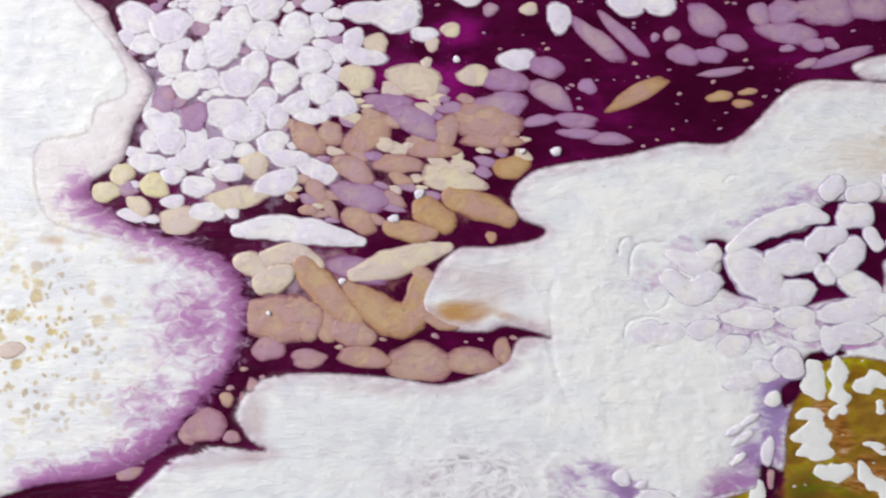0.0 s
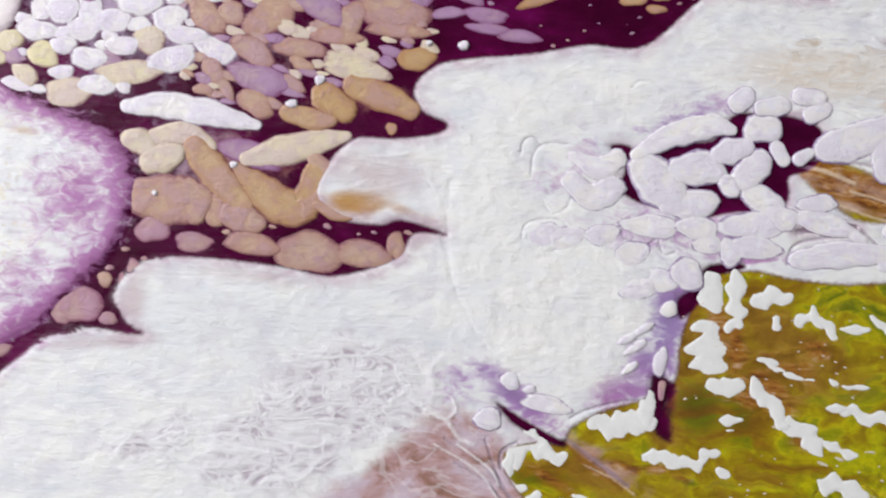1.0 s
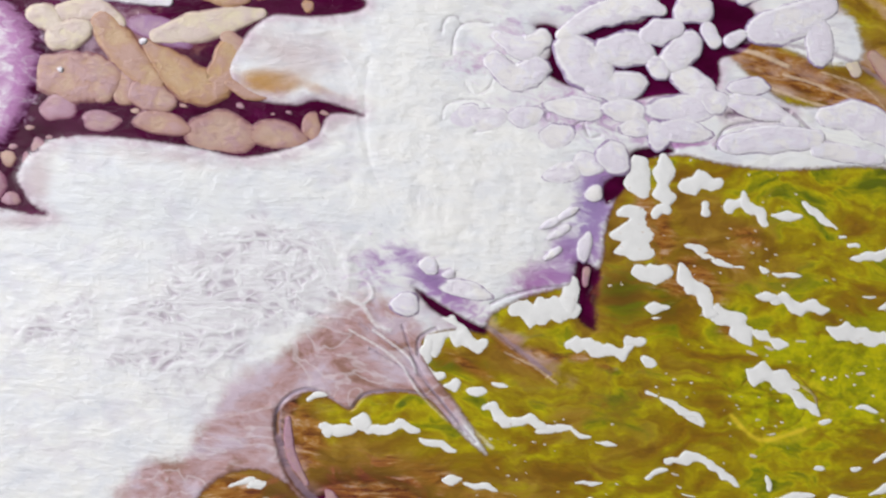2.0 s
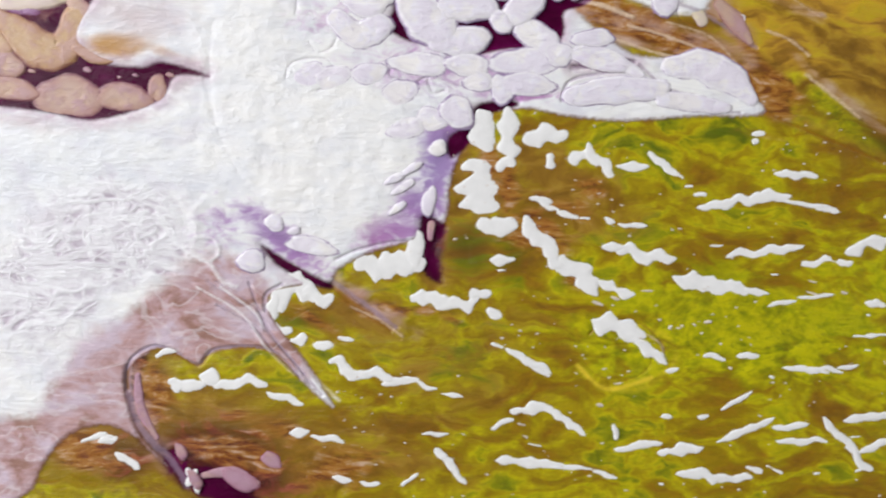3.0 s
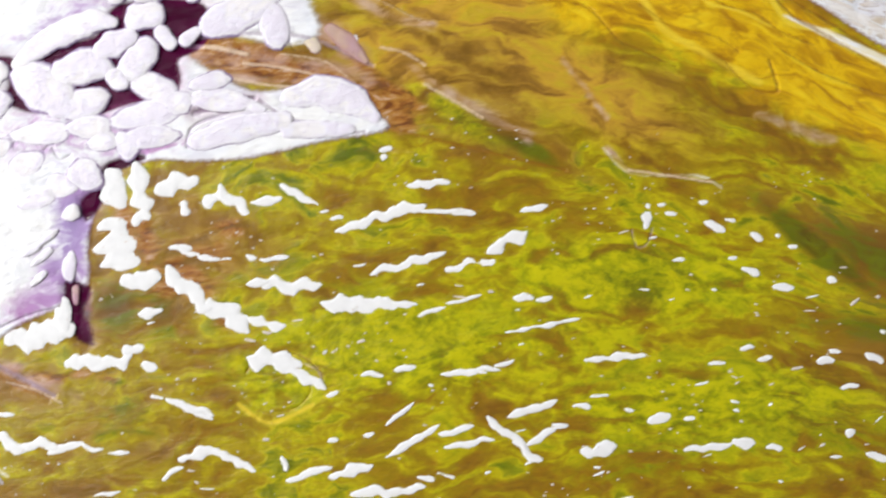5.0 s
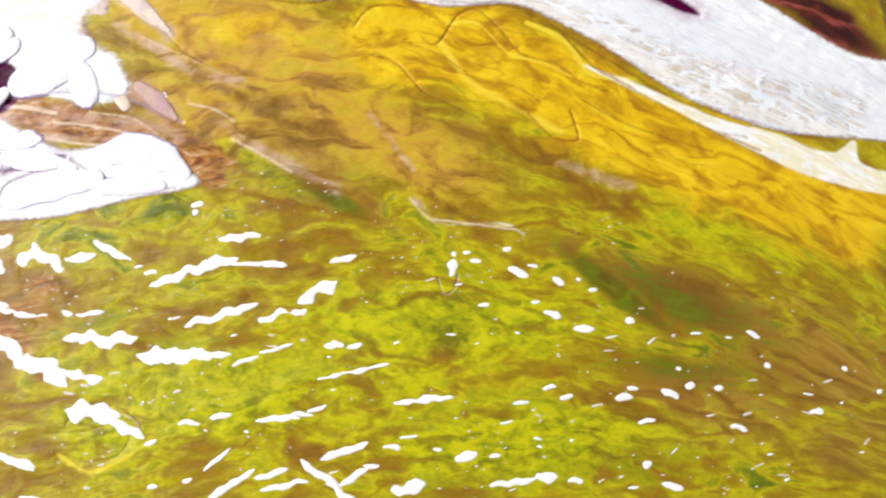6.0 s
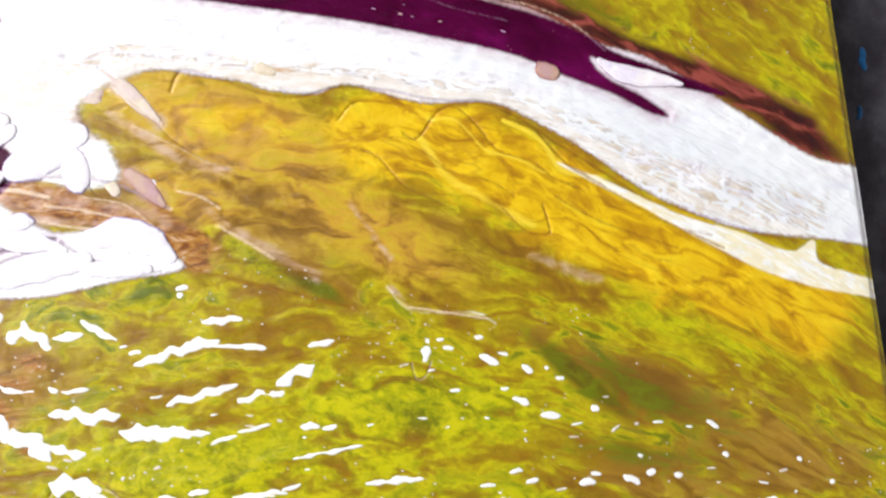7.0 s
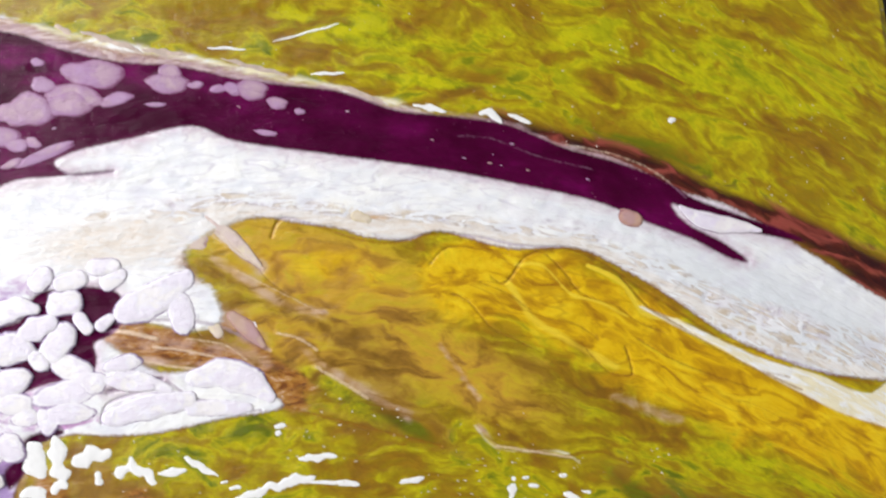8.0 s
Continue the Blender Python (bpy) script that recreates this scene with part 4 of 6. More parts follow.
    quads = np.stack([i[:-1, :-1], i[:-1, 1:], i[1:, 1:], i[1:, :-1]], -1).reshape(-1, 4)
    mesh.loops.add(quads.size)
    mesh.loops.foreach_set("vertex_index", quads.ravel().astype(np.int32))
    mesh.polygons.add(len(quads))
    mesh.polygons.foreach_set("loop_start", np.arange(0, quads.size, 4, dtype=np.int32))
    mesh.polygons.foreach_set("use_smooth", np.ones(len(quads), bool))
    mesh.update(calc_edges=True)
    for name, values in fields.items():
        mesh.attributes.new(name, "FLOAT", "POINT").data.foreach_set("value", values.astype(np.float32).ravel())
    mesh.attributes.new("flow", "FLOAT_VECTOR", "POINT").data.foreach_set("vector", flow.astype(np.float32).ravel())
    mesh.materials.append(paint_film())
    ob = new("paint_film", mesh)
    ob.parent = parent
    return tagged(ob, "poured wine, white, gold and moss green acrylic paint film")


painting = tagged(new("painting"), "poured acrylic painting in wine, white, gold and green on table", "painting")
painting.location = (0, 0, 0)
paint_sheet(painting)


def canvas_block(parent):
    bm = bmesh.new()
    bmesh.ops.create_cube(bm, size=1.0)
    for v in bm.verts:
        local = Vector(((v.co.x - 0.5) * WIDE, (v.co.y + 0.5) * HIGH, (v.co.z - 0.5) * (DEEP - 1.4) - 1.4))
        v.co = (corner + lean @ local) * MM
    bmesh.ops.bevel(bm, geom=bm.edges[:], offset=0.0012, segments=2, affect="EDGES")
    return part("canvas", bm, plain("painted_canvas_side", (0.30, 0.22, 0.05), 0.4, 0.5, 0.08), parent, "stretched canvas with paint run over its sides")


canvas_block(painting)


def table_cover():
    g = Graph("dark_work_cloth")
    pos = g.place()
    n = g.noise(pos, 0.06, 6.0, 0.65)
    weave = g.noise(pos, 0.9, 3.0, 0.6)
    colour = g.ramp(n, [(0.32, (0.020, 0.017, 0.024)), (0.5, (0.042, 0.038, 0.050)), (0.68, (0.085, 0.082, 0.098))])
    return g.finish(colour, 0.55, g.math("ADD", n, g.math("MULTIPLY", weave, 0.4)), 0.6, 0.0012)


TABLE_TOP = -DEEP * MM
table = tagged(new("work_table"), "work table with a dark paint-stained top", "table")
box("tabletop", -0.75, -0.5, TABLE_TOP - 0.03, 0.75, 0.65, TABLE_TOP, table_cover(), table)
LEG = plain("table_leg_wood", (0.22, 0.14, 0.08))
for lx in (-0.7, 0.64):
    for ly in (-0.45, 0.54):
        box("leg", lx, ly, -0.77, lx + 0.06, ly + 0.06, TABLE_TOP - 0.03, LEG, table)


# ---- cells, flecks and specks of paint, each proud of the film ----
def cell_paint(name, body, core, rim_colour, dark=0.75, ring=0.12):
    g = Graph(name)
    pos, rim, chance = g.place(), g.attr("rim"), g.random()
    wide = g.noise(g.warp(pos, 0.1, 6.0, 2.0), 0.10, 4.0, 0.6)
    mottle = g.noise(g.warp(pos, 0.22, 4.0, 3.0), 0.26, 6.0, 0.65)
    swirl = g.noise(g.warp(g.stretch(pos, (0.6, 1.4, 1.0), 20), 0.18, 7.0, 3.0), 0.45, 6.0, 0.68)
    colour = g.mix(g.step(g.math("ADD", g.math("MULTIPLY", mottle, 0.9), g.math("MULTIPLY", chance, 0.35)), 0.45, 0.72), body, core)
    lilac, buff = tuple(0.6 * c + 0.4 * d for c, d in zip(body, (0.56, 0.42, 0.60))), tuple(0.6 * c + 0.4 * d for c, d in zip(body, (0.78, 0.70, 0.48)))
    colour = g.mix(g.step(g.math("ADD", wide, g.math("MULTIPLY", swirl, 0.3)), 0.60, 0.72, 0.0, 0.6), colour, lilac)
    colour = g.mix(g.step(g.math("ADD", wide, g.math("MULTIPLY", mottle, 0.3)), 0.68, 0.56, 0.0, 0.5), colour, buff)
    colour = g.mix(g.step(swirl, 0.53, 0.68, 0.0, 0.45), colour, tuple(0.6 * a + 0.4 * b for a, b in zip(core, rim_colour)))
    # paint-lace rim, plus the dome's edge shading and light ring put into the colour
    uneven = g.math("ADD", rim, g.math("MULTIPLY", g.math("SUBTRACT", swirl, 0.5), 0.45))
    colour = g.mix(g.step(uneven, 0.40, 0.95, 0.0, 0.6), colour, tuple(0.66 * a + 0.34 * b for a, b in zip(body, rim_colour)))
    colour = g.mix(g.step(g.math("ABSOLUTE", g.math("SUBTRACT", uneven, 0.80)), 0.02, 0.12, ring, 0.0), colour, tuple(min(0.90, c * 1.22 + 0.03) for c in body))
    colour = g.mix(g.step(uneven, 0.80, 1.0, 0.0, dark), colour, rim_colour)
    return g.finish(colour, 0.36, g.math("ADD", g.math("ADD", mottle, swirl), g.math("MULTIPLY", wide, 1.5)), 0.45, 0.0006, coat=0.06)


CELL = {
    "white": cell_paint("white_cell_paint", (0.88, 0.88, 0.91), (0.75, 0.69, 0.82), (0.14, 0.03, 0.13), 0.8, 0.5),
    "pure": cell_paint("bright_white_cell_paint", (0.90, 0.90, 0.92), (0.81, 0.80, 0.87), (0.20, 0.10, 0.28), 0.85, 0.6),
    "cream": cell_paint("cream_cell_paint", (0.72, 0.64, 0.46), (0.66, 0.53, 0.48), (0.28, 0.12, 0.16)),
    "yellow": cell_paint("yellow_cell_paint", (0.74, 0.68, 0.36), (0.72, 0.64, 0.48), (0.34, 0.2, 0.2)),
    "tan": cell_paint("tan_cell_paint", (0.48, 0.28, 0.21), (0.46, 0.29, 0.28), (0.15, 0.02, 0.06)),
    "ochre": cell_paint("ochre_cell_paint", (0.48, 0.27, 0.10), (0.49, 0.30, 0.20), (0.18, 0.04, 0.05)),
    "mauve": cell_paint("mauve_cell_paint", (0.36, 0.19, 0.36), (0.41, 0.26, 0.37), (0.16, 0.02, 0.10)),
    "rose": cell_paint("rose_cell_paint", (0.43, 0.23, 0.28), (0.44, 0.27, 0.27), (0.20, 0.04, 0.11)),
}
FLECK = plain("white_fleck_paint", (0.85, 0.86, 0.84), 0.93, 0.35, 0.4)
LEAF = plain("cream_film_paint", (0.62, 0.50, 0.42), 0.7, 0.35, 0.35)
SPECK = plain("pinkish_speck_paint", (0.74, 0.66, 0.58), 0.75, 0.35, 0.4)


def cell_mesh(seed, pointed=0.0):
    """A low dome of paint, one millimetre wide and high before scaling."""
    rng = random.Random(seed)
    a, b, c, d = (rng.uniform(0, 6.28) for _ in range(4))
    rings, segments = ((0.45, 1.0), (0.70, 0.94), (0.88, 0.72), (1.0, 0.0)), 22
    verts, rim = [(0.0, 0.0, 1.0)], [0.0]
    for r, z in rings:
        for k in range(segments):
            t = 2 * math.pi * k / segments
            w = 1 + 0.09 * math.sin(2 * t + a) + 0.075 * math.sin(3 * t + b) + 0.04 * math.sin(5 * t + c) + 0.02 * math.sin(7 * t + d)
            verts.append((r * w * math.cos(t), r * w * math.sin(t) * (1 - pointed * abs(math.cos(t)) ** 4), z + (0.06 * math.sin(2 * t + d) if r < 0.9 else 0)))
            rim.append(r)
    faces = [(0, 1 + k, 1 + (k + 1) % segments) for k in range(segments)]
    for i in range(len(rings) - 1):
        p, q = 1 + i * segments, 1 + (i + 1) * segments
        faces += [(p + k, q + k, q + (k + 1) % segments, p + (k + 1) % segments) for k in range(segments)]
    mesh = bpy.data.meshes.new("paint_cell")
    mesh.from_pydata([(x * MM, y * MM, z * MM) for x, y, z in verts], [], faces)
    mesh.attributes.new("rim", "FLOAT", "POINT").data.foreach_set("value", rim)
    mesh.polygons.foreach_set("use_smooth", [True] * len(faces))
    return mesh


SHAPES = {kind: [cell_mesh(10 * n + k, 0.0 if k < 6 else 0.05) for k in range(9)] for n, kind in enumerate(CELL)}
for kind, meshes in SHAPES.items():
    for m in meshes:
        m.materials.append(CELL[kind])
shaker = random.Random(4)
laid = []


def cell(kind, x, y, rx, ry, turn=0, tall=0.26, base=-0.47, name="paint_cell"):
    long = rx > 1.7 * ry or ry > 1.7 * rx
    if ry > rx:
        rx, ry, turn = ry, rx, turn + 90
    grow = 1.14 if kind in ("white", "tan", "cream", "ochre") else 1.07
    mesh = SHAPES[kind][shaker.randrange(6, 9) if long else shaker.randrange(6)]
    ob = new(name, mesh)
    ob.parent = painting
    spin = turn if rx > 1.15 * ry else turn + shaker.uniform(-20, 20)
    ob.matrix_basis = pose(x * MM, y * MM, base * MM, 0, 0, spin) @ Matrix.Diagonal((rx * grow, ry * grow, tall * shaker.uniform(0.8, 1.25), 1))
    laid.append((x, y, max(rx, ry), min(rx, ry), spin))
    return ob


def pod(kind, spine, widths, tall=0.3, base=-0.45):
    """A drawn-out cell of paint that swells and narrows along a bent spine."""
    rng = random.Random(int(spine[0][0] * 13 + spine[0][1] * 7))
    mid = curve(spine, False, 5)
    swell = curve([(w, 0.0) for w in widths], False, 5)[:, 0]
    head, tail = mid[0] - mid[1], mid[-1] - mid[-2]
    head, tail = head / np.hypot(*head), tail / np.hypot(*tail)
    offset = rng.uniform(0, 60)
    rim_line, core = [], []
    for side in (1, -1):
        order = range(len(mid)) if side == 1 else range(len(mid) - 1, -1, -1)
        for i in order:
            d = mid[min(i + 1, len(mid) - 1)] - mid[max(i - 1, 0)]
            d = d / np.hypot(*d)
            rim_line.append(mid[i] + side * swell[i] * np.array((-d[1], d[0])))
            core.append(mid[i])
        end, way, width = (mid[-1], tail, swell[-1]) if side == 1 else (mid[0], head, swell[0])
        across = np.array((-way[1], way[0]))
        for a in (60, 30, 0, -30, -60):
            rim_line.append(end + width * (math.cos(radians(a)) * way + math.sin(radians(a)) * across))
            core.append(end)
    centre = mid[len(mid) // 2]
    n = len(rim_line)
    verts, rims, faces = [], [], []
    for r, z in ((1.0, 0.0), (0.88, 0.7), (0.70, 0.93), (0.35, 1.0), (0.0, 1.0)):
        for p, c in zip(rim_line, core):
            q = c + (p - c) * r * (1 + 0.24 * noise.noise(Vector((p[0] * 0.28 + offset, p[1] * 0.28, 0.0))) + 0.05 * noise.noise(Vector((p[0], p[1], offset))))
            verts.append(((q[0] - centre[0]) * MM, (q[1] - centre[1]) * MM, z * tall * MM))
            rims.append(r)
    for i in range(4):
        faces += [(i * n + k, i * n + (k + 1) % n, (i + 1) * n + (k + 1) % n, (i + 1) * n + k) for k in range(n)]
    mesh = bpy.data.meshes.new("paint_cell")
    mesh.from_pydata(verts, [], faces)
    mesh.attributes.new("rim", "FLOAT", "POINT").data.foreach_set("value", rims)
    bm = bmesh.new()
    bm.from_mesh(mesh)
    bmesh.ops.remove_doubles(bm, verts=bm.verts[:], dist=1e-6)
    bmesh.ops.recalc_face_normals(bm, faces=bm.faces[:])
    bm.to_mesh(mesh), bm.free()
    mesh.polygons.foreach_set("use_smooth", [True] * len(mesh.polygons))
    mesh.materials.append(CELL[kind])
    ob = new("paint_cell", mesh)
    ob.parent = painting
    ob.matrix_basis = pose(centre[0] * MM, centre[1] * MM, (base + rng.uniform(-0.06, 0.08)) * MM)
    laid.extend((m[0], m[1], w, w, 0.0) for m, w in zip(mid[::3], swell[::3]))
    return ob


cell("white", -40.0, 54.5, 3.79, 3.94, 0)
cell("white", -69.6, 59.2, 3.79, 4.37, 0)
cell("white", -65.1, 52.6, 3.78, 3.49, 0)
cell("white", -45.1, 73.5, 4.99, 3.67, 0)
cell("white", -61.2, 72.7, 4.39, 4.10, -20)
cell("white", -69.8, 68.2, 5.85, 4.39, 0)
cell("white", -78.7, 70.4, 5.12, 3.80, -40)
cell("white", -52.3, 68.7, 4.39, 4.39, 0)
cell("white", -46.1, 65.7, 4.09, 4.09, 0)
cell("white", -36.9, 67.5, 4.39, 4.10, 0)
cell("white", -31.1, 68.3, 2.64, 3.22, 0)
cell("white", -31.9, 73.8, 3.82, 2.05, 0)
cell("white", -76.3, 63.3, 3.65, 2.92, 0)
cell("white", -56.6, 63.3, 5.26, 5.55, 0)
cell("white", -40.5, 62.7, 4.68, 3.22, 0)
cell("white", -47.7, 57.5, 4.08, 3.79, 0)
cell("white", -32.4, 59.3, 4.67, 3.51, -30)
cell("white", -62.4, 60.0, 3.21, 3.65, 0)
cell("white", -51.3, 53.8, 5.83, 4.08, 0)
cell("white", -78.2, 52.6, 4.36, 6.54, 20)
cell("white", -45.4, 47.9, 4.07, 4.07, 0)
cell("white", -30.9, 51.9, 4.08, 4.37, 0)
cell("white", -54.8, 45.2, 5.52, 4.36, 0)
cell("white", -60.1, 54.1, 3.64, 2.91, 0)
cell("white", -36.7, 47.9, 3.78, 2.91, 20)
cell("white", -71.4, 43.0, 4.64, 3.77, -30)
cell("white", -49.7, 41.5, 5.51, 3.77, 20)
cell("white", -25.8, 47.5, 4.37, 3.49, 0)
cell("white", -33.0, 44.5, 4.36, 2.33, 0)
cell("white", -41.7, 44.2, 2.91, 3.20, 0)
cell("white", -74.2, 37.8, 2.60, 2.89, 0)
cell("white", -68.9, 37.8, 3.62, 3.62, 0)
cell("white", -56.8, 36.1, 4.34, 3.18, 0)
cell("white", -62.6, 38.6, 3.19, 3.62, 0)
cell("white", -42.8, 37.4, 4.06, 3.33, 0)
cell("white", -74.8, 32.4, 4.62, 2.60, 0)
cell("white", -63.3, 33.7, 4.34, 3.18, 0)
cell("white", -68.2, 29.1, 3.17, 2.16, 0)
cell("white", -53.8, 29.8, 3.90, 2.46, 0)
cell("white", -38.7, 33.5, 4.92, 2.46, 0)
cell("white", -61.7, 26.2, 4.04, 2.88, 0)
cell("white", -31.4, 30.3, 6.08, 2.60, -25)
cell("white", -41.5, 27.3, 6.50, 2.89, 15)
cell("white", -78.5, 18.5, 3.74, 2.01, 0)
cell("white", -59.4, 19.6, 4.32, 2.59, 0)
cell("white", -11.3, 71.3, 7.34, 4.11, 0)
cell("white", -20.1, 72.0, 5.58, 2.64, 0)
cell("white", -22.2, 64.3, 2.93, 3.22, 0)
cell("white", -19.3, 60.1, 5.26, 2.49, -5)
cell("white", -3.9, 66.1, 3.23, 2.05, 0)
cell("white", 31.3, 70.6, 3.24, 3.83, 0)
cell("white", 49.0, 74.0, 5.16, 2.65, -15)
cell("white", 57.2, 74.0, 5.16, 2.36, -10)
cell("white", 7.8, 75.9, 3.83, 2.06, 0)
cell("white", 20.2, 59.4, 4.40, 2.93, 0)
cell("cream", -47.3, 31.7, 3.90, 3.18, 0)
cell("cream", -51.5, 23.3, 8.94, 2.59, 10)
cell("cream", -65.8, 17.5, 6.04, 3.16, 10)
cell("cream", -16.4, 63.4, 3.22, 2.63, 0)
cell("cream", -1.7, 63.4, 1.76, 1.76, 0)
cell("cream", 3.1, 67.3, 2.20, 2.05, 0)
cell("cream", -3.2, 58.6, 1.46, 1.32, 0)
cell("cream", -21.2, 54.6, 4.23, 3.50, 0)
cell("cream", -6.1, 53.9, 6.28, 4.38, -20)
cell("cream", 3.4, 28.0, 8.69, 2.90, -12)
cell("cream", 9.2, 55.2, 4.39, 2.49, 5)
cell("cream", 23.5, 72.9, 2.06, 1.77, 0)
cell("cream", -76.7, 21.1, 3.60, 2.01, -30)
cell("yellow", -81.2, 29.4, 3.17, 2.88, 0)
cell("yellow", -85.4, 24.7, 3.74, 2.74, 0)
cell("yellow", -72.9, 26.4, 3.75, 3.17, 0)
cell("tan", -22.0, 30.6, 5.36, 3.18, -30)
cell("tan", -20.4, 17.5, 4.18, 3.17, -30)
cell("tan", -31.3, 25.2, 2.31, 3.61, 20)
cell("tan", -28.1, 20.8, 3.17, 1.59, -50)
cell("tan", -33.4, 20.1, 2.31, 1.44, 0)
cell("tan", -10.4, 32.0, 6.67, 2.17, -5)
cell("tan", -9.7, 28.1, 3.18, 1.45, -15)
cell("tan", 1.9, 40.6, 3.35, 4.07, -20)
cell("tan", -1.7, 35.7, 6.10, 2.32, 0)
cell("tan", -33.7, 38.6, 5.51, 3.19, -35)
cell("tan", -27.9, 39.8, 2.90, 3.19, -45)
cell("tan", -18.4, 39.8, 6.68, 4.36, 30)
cell("tan", -18.8, -17.3, 5.98, 2.85, -5)
cell("tan", -4.9, -18.7, 7.27, 5.13, 0)
cell("tan", 8.3, -18.3, 5.99, 3.42, 0)
cell("tan", 16.2, -15.8, 2.00, 3.43, 0)
cell("tan", -53.4, -27.8, 1.70, 1.70, 0)
cell("tan", 12.1, 43.1, 8.01, 4.81, -5)
cell("tan", 13.5, 38.4, 6.98, 2.33, 0)
cell("ochre", 18.6, 31.2, 4.35, 2.90, 0)
cell("ochre", 13.4, 13.2, 1.44, 1.30, 0)
cell("ochre", 51.6, 50.5, 8.19, 2.20, 25)
cell("ochre", 72.8, 49.8, 3.22, 1.32, 5)
cell("ochre", 80.2, 51.0, 2.35, 0.88, 5)
cell("ochre", 78.6, 47.9, 2.64, 1.03, 5)
cell("mauve", -70.8, 48.6, 3.19, 3.78, 0)
cell("mauve", -62.8, 44.2, 3.77, 4.06, 0)
cell("mauve", -19.8, 23.7, 7.51, 3.76, -20)
cell("mauve", -12.7, 47.9, 6.12, 2.91, -10)
cell("mauve", -6.1, 43.1, 7.27, 3.78, -35)
cell("mauve", 17.3, 53.9, 6.14, 3.22, -10)
cell("mauve", 27.5, 57.6, 4.98, 2.78, -20)
cell("mauve", 28.9, 50.2, 6.14, 3.07, -35)
cell("mauve", 26.0, 43.4, 4.08, 1.60, 5)
cell("mauve", 35.4, 43.4, 5.98, 1.90, -5)
cell("mauve", 36.1, 40.0, 5.25, 1.46, -5)
cell("mauve", 44.1, 38.6, 5.25, 1.75, -5)
cell("mauve", 38.5, 52.4, 2.34, 2.05, 0)
cell("mauve", 13.4, 72.7, 2.06, 1.77, 0)
cell("mauve", 41.5, 64.4, 8.52, 2.64, -42)
cell("mauve", 48.2, 65.9, 8.23, 2.06, -45)
cell("mauve", 60.7, 66.2, 2.06, 2.06, 0)
cell("mauve", 56.3, 65.4, 1.18, 1.18, 0)
cell("mauve", 69.6, 70.0, 5.90, 3.39, -38)
cell("mauve", 76.5, 64.0, 3.68, 2.36, -10)
cell("mauve", 63.5, 60.7, 4.11, 2.64, -5)
cell("mauve", 70.6, 60.7, 4.26, 2.20, -5)
cell("mauve", 73.7, 56.2, 6.75, 1.03, 8)
cell("mauve", 83.7, 71.5, 3.25, 2.95, -20)
cell("mauve", 90.9, 66.6, 7.67, 2.95, -10)
cell("mauve", 90.3, 72.3, 4.73, 3.25, 0)
cell("mauve", 102.1, 72.0, 6.21, 3.84, 5)
cell("mauve", 112.5, 73.5, 6.21, 3.85, 0)
cell("mauve", 90.8, 62.5, 2.06, 1.03, 0)
cell("mauve", 98.1, 63.0, 2.65, 1.47, 0)
cell("mauve", 102.6, 63.3, 1.77, 1.18, 0)
cell("mauve", 104.7, 60.0, 7.66, 1.62, 14)
cell("mauve", 95.8, 58.5, 2.94, 1.18, 15)
cell("mauve", 15.8, 47.5, 7.00, 3.50, 0)
cell("rose", -43.0, -15.0, 3.84, 3.42, 0)
cell("rose", -33.0, -17.6, 4.70, 2.28, -5)
cell("rose", -59.0, -34.4, 5.51, 4.24, 0)
cell("rose", -51.9, -37.2, 1.98, 1.70, 0)
cell("rose", -63.2, -35.8, 2.40, 3.39, 0)
cell("rose", -77.7, -45.9, 3.80, 1.69, 5)
cell("rose", -69.4, 49.6, 1.45, 1.16, 0)
cell("rose", -46.4, -25.3, 1.70, 3.12, 20)
cell("rose", -47.7, -31.6, 2.55, 5.66, 10)
cell("pure", -5.0, 24.3, 1.30, 1.30, 0, 0.6)
cell("pure", -11.5, 17.9, 1.44, 1.15, 0, 0.6)
cell("pure", 30.2, 35.3, 1.31, 1.31, 0, 0.6)
cell("pure", -43.1, -6.2, 0.71, 0.71, 0, 0.6)
cell("pure", -24.6, 1.9, 1.00, 0.86, 0, 0.6)
cell("pure", 4.6, 59.4, 1.02, 0.88, 0, 0.6)
cell("pure", 21.5, 35.3, 0.87, 0.73, 0, 0.6)
# cells drawn out and folded by the pour
pod("tan", [(-44.1, -6.9), (-41.0, -7.6), (-37.8, -7.8)], (5.7, 6.6, 6.3), 0.3, -0.45)
pod("tan", [(-35.0, -4.8), (-33.1, -7.6), (-32.7, -10.5)], (3.2, 4.9, 3.2), 0.3, -0.45)
pod("tan", [(-28.6, -8.4), (-28.1, -11.2)], (2.9, 2.9), 0.3, -0.45)
pod("tan", [(-24.5, -10.2), (-21.7, -11.2), (-18.1, -12.3)], (3.2, 3.6, 2.6), 0.3, -0.45)
pod("cream", [(-50.1, 6.9), (-48.1, 6.2), (-46.2, 5.1)], (2.6, 3.2, 2.9), 0.3, -0.45)
pod("cream", [(-44.7, 1.6), (-42.6, 2.3), (-39.4, 3.4)], (3.2, 3.9, 3.2), 0.3, -0.45)
pod("cream", [(-44.1, 7.7), (-36.9, 9.1), (-31.1, 5.9)], (2.3, 3.0, 2.3), 0.3, -0.45)
pod("ochre", [(-34.7, 5.9), (-30.8, 1.6), (-25.6, -4.1), (-21.3, -7.8)], (2.9, 4.2, 3.9, 2.6), 0.3, -0.45)
cell("mauve", -21.1, 4.8, 7.5, 3.2, -22)
pod("cream", [(-21.4, 3.8), (-12.5, 5.9), (-5.3, 8.5), (2.6, 10.6)], (2.3, 4.0, 3.3, 1.4), 0.3, -0.45)
